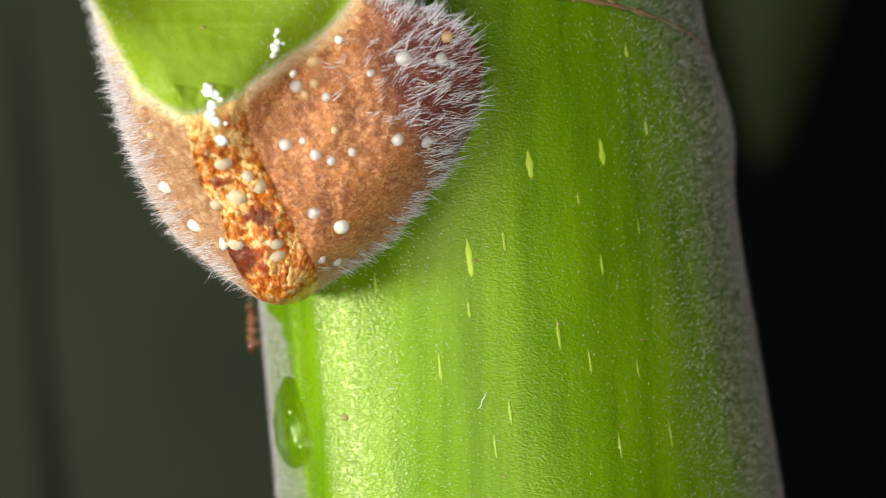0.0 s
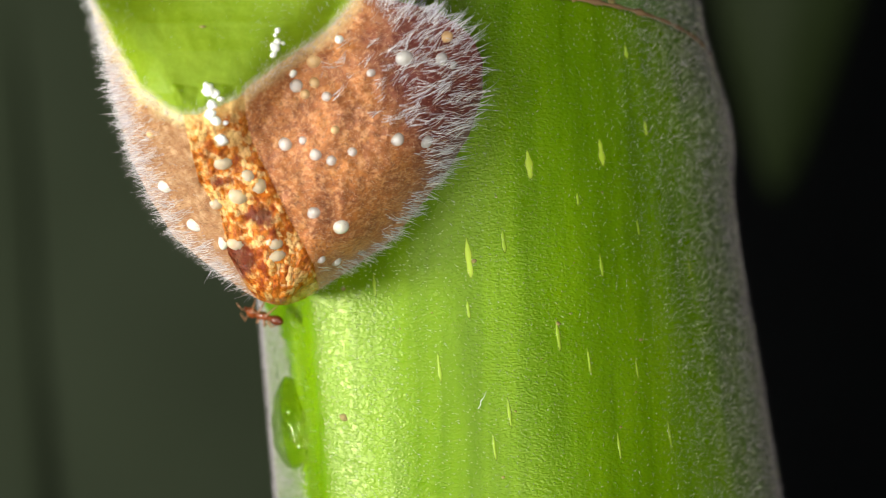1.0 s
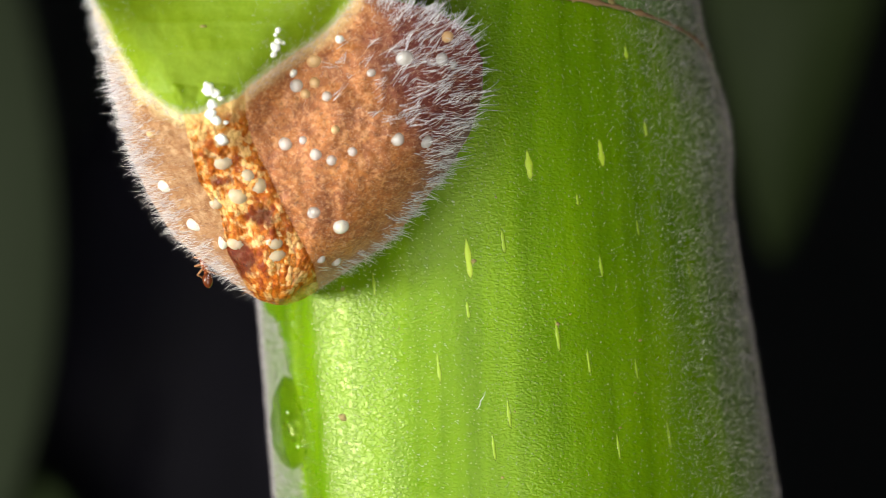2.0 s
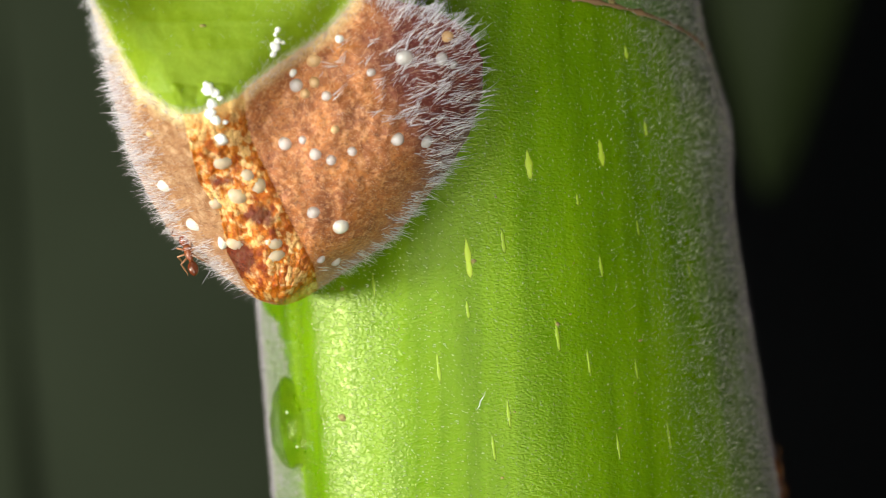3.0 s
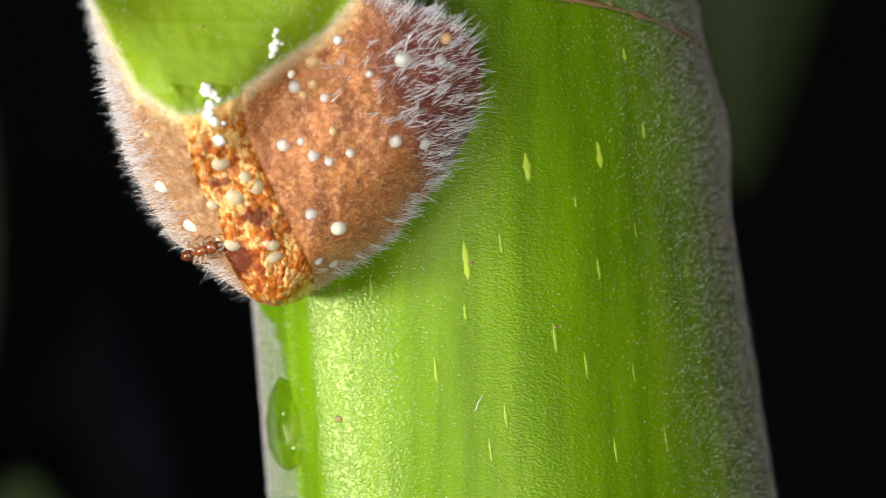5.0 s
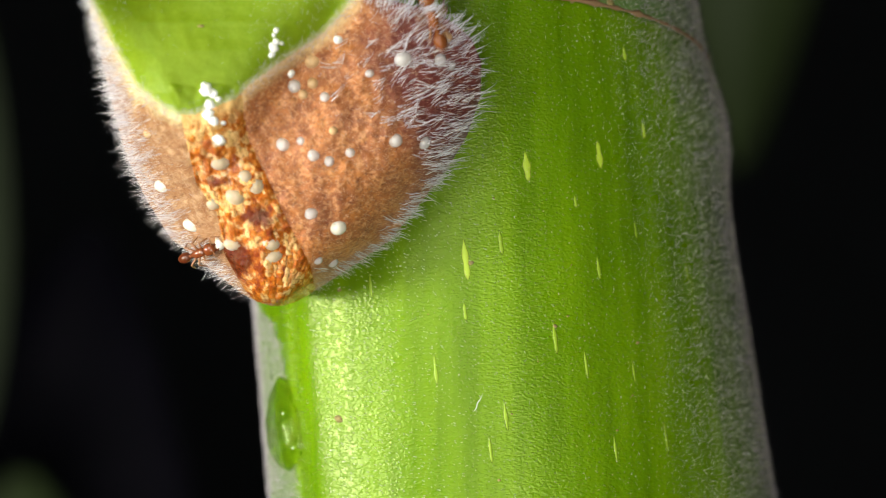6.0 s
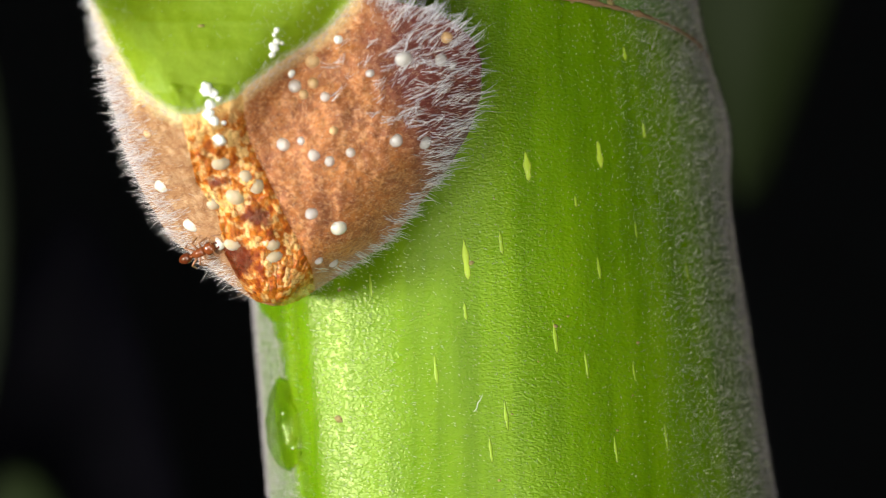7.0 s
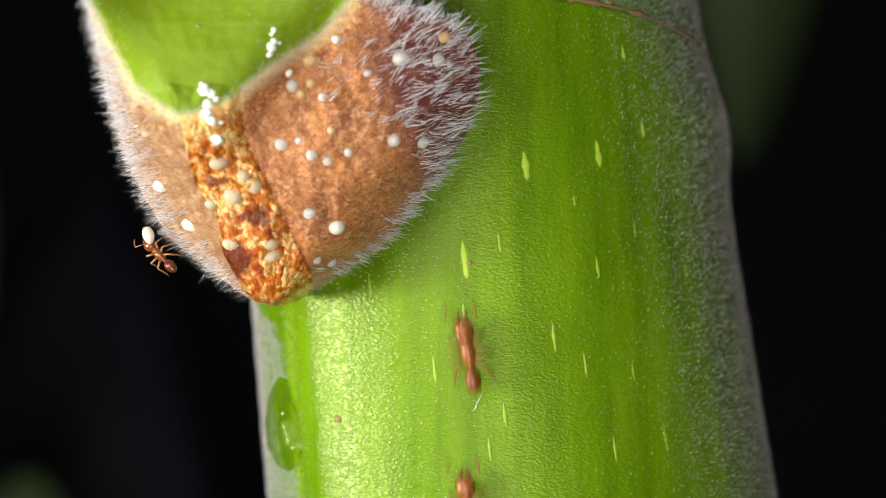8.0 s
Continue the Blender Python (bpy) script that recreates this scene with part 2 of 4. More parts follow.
def grid_faces(rows, cols, wrap=False):
    out = []
    for i in range(rows - 1):
        for j in range(cols if wrap else cols - 1):
            k = (j + 1) % cols
            out.append((i * cols + j, i * cols + k, (i + 1) * cols + k, (i + 1) * cols + j))
    return out


def ball(radii, centre=(0, 0, 0), rows=12, cols=18, taper=0.0, power=1.0):
    """An egg-shaped shell along x; taper narrows it towards +x."""
    verts, faces = [], []
    for i in range(rows + 1):
        a = math.pi * i / rows
        x = -math.cos(a)
        r = math.sin(a) ** power * (1 - taper * x)
        for j in range(cols):
            b = 2 * math.pi * j / cols
            verts.append((centre[0] + radii[0] * x, centre[1] + radii[1] * r * math.cos(b), centre[2] + radii[2] * r * math.sin(b)))
    return verts, [f[::-1] for f in grid_faces(rows + 1, cols, True)]


def tube(points, radii, cols=8):
    """A closed tube along points with a radius at each."""
    pts = [Vector(p) for p in points]
    verts, n = [], len(pts)
    side = None
    for i, p in enumerate(pts):
        d = (pts[min(i + 1, n - 1)] - pts[max(i - 1, 0)]).normalized()
        if side is None:
            side = d.orthogonal().normalized()
        side = (side - d * side.dot(d)).normalized()
        up = d.cross(side)
        for j in range(cols):
            a = 2 * math.pi * j / cols
            verts.append(p + radii[i] * (math.cos(a) * side + math.sin(a) * up))
    faces = grid_faces(n, cols, True)
    faces += [tuple(range(cols))[::-1], tuple(range((n - 1) * cols, n * cols))]
    return verts, faces


def scaled(shape, s):
    return [tuple(c * s for c in v) for v in shape[0]], shape[1]


def lerp_table(table, x):
    return float(np.interp(x, [a for a, _ in table], [b for _, b in table]))


def hair_mesh(name, roots, ways, lengths, width, bend, mat, steps=3):
    """Many curved three-sided hairs as one mesh: roots, unit directions, lengths and a bend vector each."""
    n = len(roots)
    roots, ways, bend = np.array(roots), np.array(ways), np.array(bend)
    lengths = np.array(lengths)[:, None]
    ref = np.where(np.abs(ways[:, 2:3]) > 0.9, np.array([[1.0, 0, 0]]), np.array([[0, 0, 1.0]]))
    a = np.cross(ways, ref)
    a /= np.linalg.norm(a, axis=1)[:, None]
    b = np.cross(ways, a)
    verts = np.zeros((n, steps * 3 + 1, 3))
    for i in range(steps + 1):
        f = i / steps
        mid = roots + ways * lengths * f + bend * lengths * f * f
        if i == steps:
            verts[:, -1] = mid
            break
        w = width * (1 - 0.75 * f)
        for k in range(3):
            ang = 2 * math.pi * k / 3
            verts[:, i * 3 + k] = mid + w * (a * math.cos(ang) + b * math.sin(ang))
    base = []
    for i in range(steps - 1):
        for k in range(3):
            j = (k + 1) % 3
            base += [(i * 3 + k, i * 3 + j, i * 3 + 3 + j), (i * 3 + k, i * 3 + 3 + j, i * 3 + 3 + k)]
    last = (steps - 1) * 3
    base += [(last + k, last + (k + 1) % 3, steps * 3) for k in range(3)]
    base = np.array(base)
    stride = steps * 3 + 1
    faces = (base[None] + (np.arange(n) * stride)[:, None, None]).reshape(-1, 3)
    me = bpy.data.meshes.new(name)
    me.vertices.add(n * stride)
    me.vertices.foreach_set("co", verts.reshape(-1))
    me.loops.add(faces.size)
    me.loops.foreach_set("vertex_index", faces.reshape(-1).astype(np.int32))
    me.polygons.add(len(faces))
    me.polygons.foreach_set("loop_start", np.arange(0, faces.size, 3, dtype=np.int32))
    me.polygons.foreach_set("use_smooth", np.ones(len(faces), dtype=bool))
    me.materials.append(mat)
    me.update(calc_edges=True)
    return me


# ---- the stem ----
AXIS_Y = 0.0128
AXIS_S = (AXIS_Y - EYE_Y) / FOCAL


def stem_point(phi, v):
    """A place on the stem's skin: phi in degrees from the front towards +x, v along the axis."""
    r = (418 + 0.041 * max(-1500, min(v, 3000))) * AXIS_S * 0.9965
    r *= 1 + 0.045 * (math.exp(-((phi + 45) / 8.0) ** 2) if phi < -45 else math.exp(-(math.sqrt((phi + 45) ** 2 + 1.5) - 1.2) / 18.0))
    r *= 1 - 0.02 * math.exp(-((phi + 92) / 25.0) ** 2)
    r *= 1 + 0.0008 * math.sin(radians(phi) * 17 + 0.6) + 0.0006 * math.sin(radians(phi) * 29 + 0.002 * v)
    # swelling under the leaf base
    r *= 1 + 0.012 * math.exp(-((v - 150) / 260.0) ** 2) * math.exp(-((phi + 40) / 45.0) ** 2)
    r *= 1 - 0.026 * math.exp(-((phi - 92) / 25.0) ** 2)
    r *= 1 + 0.052 * math.exp(-((v - 225) / 95.0) ** 2) * math.exp(-((phi - 90) / 32.0) ** 2)
    a = radians(phi)
    return Vector(((817 - U0 + 0.119 * v) * AXIS_S + r * math.sin(a), AXIS_Y - r * math.cos(a), (V0 - v) * AXIS_S))


def stem_frame(phi, v):
    """The skin's place, outward normal and upward tangent."""
    p = stem_point(phi, v)
    du = stem_point(phi + 1.5, v) - stem_point(phi - 1.5, v)
    dv = stem_point(phi, v - 20) - stem_point(phi, v + 20)
    return p, du.cross(dv).normalized(), dv.normalized()


def bearing(p):
    d = p.y - EYE_Y
    return U0 + FOCAL * p.x / d, V0 - FOCAL * p.z / d


def stem_hit(u, v):
    """The azimuth and height at which the skin meets the bearing (u, v)."""
    k = (u - (817 + 0.119 * v)) / (418 + 0.041 * v)
    phi, w = math.degrees(math.asin(max(-0.97, min(0.97, k * 0.95)))), V0 + (v - V0) * 0.93
    for _ in range(8):
        u1, v1 = bearing(stem_point(phi, w))
        ua, _ = bearing(stem_point(phi + 0.5, w))
        slope = max(1.0, (ua - u1) * 2)
        phi = max(-88.0, min(88.0, phi + max(-6.0, min(6.0, (u - u1) / slope))))
        w += (v - v1) * 0.93
    return phi, w


def ring_drop(phi):
    return 130 - 102 * math.cos(radians(phi))


def stem_shell(vs, fade):
    cols = 360
    verts = []
    for w in vs:
        for j in range(cols):
            phi = -180 + j
            verts.append(stem_point(phi, w + fade(w) * ring_drop(phi)))
    rows = len(vs)
    faces = grid_faces(rows, cols, True)
    faces.append(tuple(range(cols))[::-1])
    faces.append(tuple(range((rows - 1) * cols, rows * cols)))
    return verts, [f[::-1] for f in faces]


def flat_side(v):
    """The azimuth at which the pale downy side begins."""
    return lerp_table([(450, -84), (500, -79), (545, -71), (567, -63), (617, -59.5), (680, -58), (1000, -56)], v)


DROP = stem_hit(507, 750)


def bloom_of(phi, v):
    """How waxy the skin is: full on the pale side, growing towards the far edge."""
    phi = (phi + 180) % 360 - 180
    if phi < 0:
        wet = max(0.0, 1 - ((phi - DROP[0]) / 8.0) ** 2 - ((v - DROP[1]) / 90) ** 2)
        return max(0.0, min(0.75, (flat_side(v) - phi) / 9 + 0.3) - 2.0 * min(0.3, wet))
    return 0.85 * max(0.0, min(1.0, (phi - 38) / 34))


def build_stem():
    stem = thing("plant_stem", at(922, 900, 12.8), "thick green downy plant stem with pale streaks", "stem")
    back = stem.matrix_basis.inverted()
    lower = list(range(0, 1000, 9)) + list(range(1000, 2400, 100)) + list(range(2400, 30001, 2300))
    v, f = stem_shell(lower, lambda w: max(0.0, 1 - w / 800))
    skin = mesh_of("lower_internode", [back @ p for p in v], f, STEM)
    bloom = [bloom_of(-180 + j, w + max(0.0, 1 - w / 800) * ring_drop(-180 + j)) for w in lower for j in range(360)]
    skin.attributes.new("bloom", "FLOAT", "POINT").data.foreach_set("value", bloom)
    link_part("lower_internode", skin, stem)
    upper = [-6000, -3000, -1500, -900] + list(range(-600, -1, 12)) + [-4]
    v, f = stem_shell(upper, lambda w: max(0.0, 1 + w / 500))
    link_part("upper_internode", mesh_of("upper_internode", [back @ p for p in v], f, STEM_UPPER), stem, "grey-green upper joint")
    rng = random.Random(3)
    pts, rad = [], []
    for phi in range(-178, 181, 2):
        p, n, _ = stem_frame(phi, ring_drop(phi) - 2)
        pts.append(back @ (p + n * 0.00002))
        rad.append(0.00012 * (0.4 + 1.3 * rng.random() ** 2))
    pts.append(pts[0])
    rad.append(rad[0])
    v, f = tube(pts, rad, 8)
    link_part("node_scar", mesh_of("node_scar", v, f, SCAR), stem, "thin corky orange ring scar")
    return stem, back


stem, stem_back = build_stem()

# pale lenticels: bearing, length and width
LENTICELS = [(931, 295, 52, 13), (1059, 275, 50, 12), (823, 460, 72, 12), (885, 430, 44, 8), (1017, 357, 24, 7),
             (1058, 475, 42, 7), (1137, 232, 30, 9), (1103, 97, 26, 10), (1123, 408, 32, 6), (1213, 480, 42, 6),
             (981, 598, 58, 8), (1036, 645, 48, 6), (1120, 658, 42, 6), (894, 735, 54, 7), (867, 795, 50, 6),
             (770, 655, 56, 7), (1177, 775, 58, 7), (1088, 795, 50, 6), (822, 552, 34, 7), (655, 505, 46, 7)]


def lenticel(u, v, length, width):
    p, n, up = stem_frame(*stem_hit(u, v))
    side = up.cross(n).normalized()
    hl, hw = length * 0.56 * AXIS_S * 0.95, width * 0.5 * AXIS_S * 0.95
    verts, core = [], []
    for i in range(13):
        a = -1 + 2 * i / 12
        w = 1.25 * hw * (1 - a * a) ** 0.65 * (1 - 0.25 * a)
        for j in range(7):
            b = -1 + 2 * j / 6
            h = 0.00005 * (1 - a * a) * (1 - b * b) - 0.00001
            core.append((1 - a ** 4) * (1 - b * b))
            wob = 1 + 0.2 * math.sin(a * 7 + u)
            q = up * (a * hl) + side * (b * w * wob) + n * h
            verts.append(stem_back @ (p + q))
    me = mesh_of("lenticel", verts, grid_faces(13, 7), LENTICEL if width > 8 else LENTICEL_FAINT)
    me.attributes.new("core", "FLOAT", "POINT").data.foreach_set("value", core)
    return me


for row in LENTICELS:
    link_part("lenticel", lenticel(*row), stem, "pale yellow-green streak")


# small corky scabs: bearing and size
SCABS = [(600, 514, 8), (1127, 607, 7), (1091, 762, 5), (882, 850, 6), (904, 733, 4), (1060, 345, 4), (1078, 7, 15), (1130, 26, 10), (1012, 4, 9), (598, 742, 15), (833, 466, 9), (981, 578, 8), (872, 352, 4), (757, 557, 3), (1003, 560, 4), (1118, 700, 4), (951, 640, 3), (700, 585, 3), (1010, 470, 3)]


def scab(u, v, size):
    p, n, up = stem_frame(*stem_hit(u, v))
    s = size * 0.5 * AXIS_S
    turn = n.to_track_quat("Z", "Y").to_matrix()
    verts, faces = ball((s, s * 0.8, s * 0.35), rows=8, cols=12)
    out = []
    for q in verts:
        q = Vector(q) * (1 + 0.5 * noise.noise(Vector(q) * 9000 + Vector((u, v, 0))))
        out.append(stem_back @ (p + turn @ q))
    return mesh_of("scab", out, faces, SCAB)


for row in SCABS:
    link_part("scab", scab(*row), stem, "tiny brown corky scab")


def stray_hair():
    """A white curl that lies on the skin."""
    pts = []
    for u, v, h in ((838, 728, 0.00005), (843, 722, 0.0001), (844, 714, 0.00014), (850, 706, 0.00012), (853, 697, 0.00006)):
        p, n, up = stem_frame(*stem_hit(u, v))
        pts.append(stem_back @ (p + n * h))
    return mesh_of("stray_hair", *tube(pts, [0.000014, 0.00002, 0.00002, 0.000016, 0.000006], 6), HAIR)


link_part("stray_hair", stray_hair(), stem, "stray white hair")


def stem_down():
    drop_phi, drop_v = DROP
    rng = random.Random(11)
    roots, ways, lens, bends = [], [], [], []

    def add(phi, v, length):
        if ((phi - drop_phi) / 6.8) ** 2 + ((v - drop_v) / 78) ** 2 < 1:
            return
        p, n, up = stem_frame(phi, v)
        side = up.cross(n)
        roots.append(stem_back @ p)
        ways.append((n + up * rng.uniform(-0.15, 0.55) + side * rng.uniform(-0.5, 0.1)).normalized())
        lens.append(length * rng.uniform(0.5, 1.5))
        bends.append(up * rng.uniform(-0.2, 0.2))

    for i in range(56000):
        v = rng.uniform(-60, 960)
        if i % 7 == 0:
            phi = rng.uniform(-58, 55)
        elif i % 7 < 4:
            phi = 112 - 80 * rng.random() ** 0.75
        else:
            phi = -112 + (112 + flat_side(v)) * rng.random() ** 0.9
        add(phi, v, 0.00009 + 0.00012 * min(1.0, max(0.0, (abs(phi) - 35) / 40)))
    # small tufts where the stem turns away
    for _ in range(1500):
        v, phi = rng.uniform(-60, 960), 96 - 58 * rng.random() ** 0.8
        size = rng.uniform(0.6, 1.7)
        for _ in range(rng.randint(4, 9)):
            add(phi + rng.gauss(0, 0.7) * size, v + rng.gauss(0, 4) * size, 0.00021 * size)
    # hairs that stand along the border of the flat side
    for _ in range(900):
        v = rng.uniform(560, 960)
        add(flat_side(v) + rng.gauss(0, 1.3), v, 0.00024)
    return hair_mesh("down", roots, ways, lens, 0.0000075, bends, STEM_HAIR, 2)


link_part("down", stem_down(), stem, "fine grey down", "stuff")


def stem_bristles():
    """Short fine pale bristles in loose rows over the green skin."""
    rng = random.Random(23)
    roots, ways, lens, bends = [], [], [], []
    for i in range(100):
        for j in range(104):
            phi, v = -44 + 1.25 * i + rng.uniform(-0.7, 0.7), -40 + 9.6 * j + rng.uniform(-4.5, 4.5)
            if rng.random() < 0.3:
                continue
            p, n, up = stem_frame(phi, v)
            side = up.cross(n)
            far = min(1.0, max(0.0, (phi - 25) / 35))
            roots.append(stem_back @ p)
            ways.append((n - side * rng.uniform(0.2, 0.9) + up * rng.uniform(0.0, 0.5)).normalized())
            lens.append((0.00013 + 0.00014 * far) * rng.uniform(0.4, 1.5))
            bends.append(up * 0.1)
    return hair_mesh("bristles", roots, ways, lens, 0.000018, bends, BRISTLE, 3)


link_part("bristles", stem_bristles(), stem, "short fine pale bristles", "stuff")

# ---- the leaf base: green stalk, felted pads and the amber tongue between them ----
EDGE_L = [(-420, 60), (-200, 108), (-90, 134), (0, 155), (80, 175), (150, 190), (210, 205), (280, 225), (350, 257), (420, 300),
          (460, 348), (500, 402), (520, 428), (535, 455), (542, 480)]
EDGE_R = [(-420, 520), (-200, 560), (-60, 590), (-8, 640), (4, 700), (18, 760), (44, 806), (70, 834), (110, 851), (170, 850),
          (240, 826), (300, 790), (370, 735), (425, 690), (460, 640), (500, 580), (518, 553), (533, 528), (542, 500)]
STALK_TOP = [(-420, 20.0), (-200, 14.8), (0, 10.2), (47, 9.7), (165, 8.9), (230, 7.5), (330, 2.0), (400, 0.0)]
PAD_TOP = [(-60, 0.0), (-10, 1.0), (10, 3.6), (40, 6.0), (90, 7.6), (200, 8.4), (300, 8.3), (400, 7.0), (470, 6.0), (510, 4.9), (530, 3.5), (538, 1.8), (542, -0.5)]
EDGE_YL = [(-420, -20.0), (0, -7.0), (150, -2.0), (300, 1.0), (450, 2.5), (542, 2.0)]
# borders: green skin above, side pad / tongue, tongue / front pad
GREEN = [(60, -420), (128, -90), (160, 0), (202, 84), (243, 156), (288, 190), (315, 205), (345, 204), (420, 174), (440, 152), (500, 108), (545, 78), (577, 54), (600, 30), (616, 12), (630, -10), (650, -40)]
CREASE = [(-420, 250), (0, 262), (130, 290), (205, 320), (320, 345), (380, 385), (450, 397), (510, 430), (545, 460)]
SEAM = [(150, 428), (200, 430), (250, 441), (330, 480), (400, 512), (470, 550), (510, 557), (545, 545)]


EDGE_YR = [(v, stem_point(*stem_hit(lerp_table(EDGE_R, v), v)).y * 1000 + 0.3) for v in range(0, 543, 20)]


def granule(u, v):
    """How far a place lies inside a granule of the tongue, from 0 to 1, and a chance number for that granule."""
    wob = 5.0 * noise.noise(Vector((u / 14.0, v / 14.0, 5.5)))
    near, places = noise.voronoi(Vector(((u + wob) / 10.0, (v - wob) / 11.0, 3.7)))
    rise = min(1.0, max(0.0, (near[1] - near[0]) * 2.2))
    return rise, (math.sin(places[0].x * 37.7 + places[0].y * 71.3) * 91.7) % 1.0


def leaf_base_y(u, v):
    """Depth of the leaf base's front skin in millimetres."""
    lo, hi = lerp_table(EDGE_L, v), lerp_table(EDGE_R, v)
    t = max(-1.0, min(1.0, (2 * u - lo - hi) / (hi - lo)))
    rim = lerp_table(EDGE_YL, v)
    base = rim + (lerp_table(EDGE_YR, v) - rim) * (t + 1) / 2 if v > -20 else rim
    flat = min(1.0, max(0.0, (v - 250) / 150)) if t > 0 else 0.0
    pad = -0.72 * lerp_table(PAD_TOP, v) * (1 - abs(t) ** (3.3 - 0.4 * flat)) ** (0.55 + 0.15 * flat)
    pad += base * abs(t) ** 3
    half = 228 + 0.05 * min(v, 0) - 0.45 * max(v, 0)
    mid = lerp_table(EDGE_L, v) + half
    half = max(half, 40)
    ts = max(-1.0, min(1.0, (u - mid) / half))
    stalk = rim * abs(ts) ** 3 - 0.74 * lerp_table(STALK_TOP, v) * (1 - abs(ts) ** 3.0) ** (0.6 if ts < 0 else 0.6 + 0.5 * ts)
    k = 2.4
    d = max(-30.0, min(30.0, (stalk - pad) / k))
    y = pad - k * math.log(1 + math.exp(-d))
    # a ridge along the crease, the tongue a little sunk between its borders
    c = lerp_table(CREASE, v)
    y -= 0.35 * math.exp(-((u - c) / 22.0) ** 2) * min(1.0, max(0.0, (v - 90) / 110))
    if v > 205:
        y += 0.14 * math.exp(-((u - c - 8) / 5.0) ** 2) * min(1.0, (v - 205) / 80)
    if v > 150:
        s = lerp_table(SEAM, v)
        y += 0.12 * math.exp(-((u - s) / 4.5) ** 2) * min(1.0, (v - 150) / 60)
        if c < u < s:
            y -= 0.3 * math.sin(math.pi * (u - c) / (s - c)) * min(1.0, (v - 150) / 60)
            fade = min(1.0, max(0.0, (v - lerp_table(GREEN, u)) / 25))
            y -= 0.09 * fade * granule(u, v)[0] - 0.12 * noise.noise(Vector((u / 20.0, v / 20.0, 2.1)))
    # uneven tissue
    rough = 0.2 + 0.8 * min(1.0, max(0.0, (v - lerp_table(GREEN, u)) / 40))
    y += rough * 0.22 * (noise.noise(Vector((u / 60.0, v / 60.0, 1.3)))) + rough * 0.1 * noise.noise(Vector((u / 18.0, v / 18.0, 4.3)))
    return y


def zone_of(u, v):
    g = lerp_table(GREEN, u)
    if v < g:
        return 0
    if v < 205 and u < 322 or u < lerp_table(CREASE, v):
        return 1
    return 2 if u < lerp_table(SEAM, v) else 3


def leaf_base_frame(u, v):
    p = at(u, v, leaf_base_y(u, v))
    du = at(u + 5, v, leaf_base_y(u + 5, v)) - at(u - 5, v, leaf_base_y(u - 5, v))
    dv = at(u, v - 5, leaf_base_y(u, v - 5)) - at(u, v + 5, leaf_base_y(u, v + 5))
    return p, du.cross(dv).normalized(), dv.normalized()


ZONES = [("stalk", STALK, "smooth bright green leaf stalk"), ("side_pad", SIDE, "pale pinkish hairy felt"),
         ("tongue", RESIN, "glossy amber and rust tissue"), ("front_pad", PAD, "brown velvety felt, dark red at one end")]


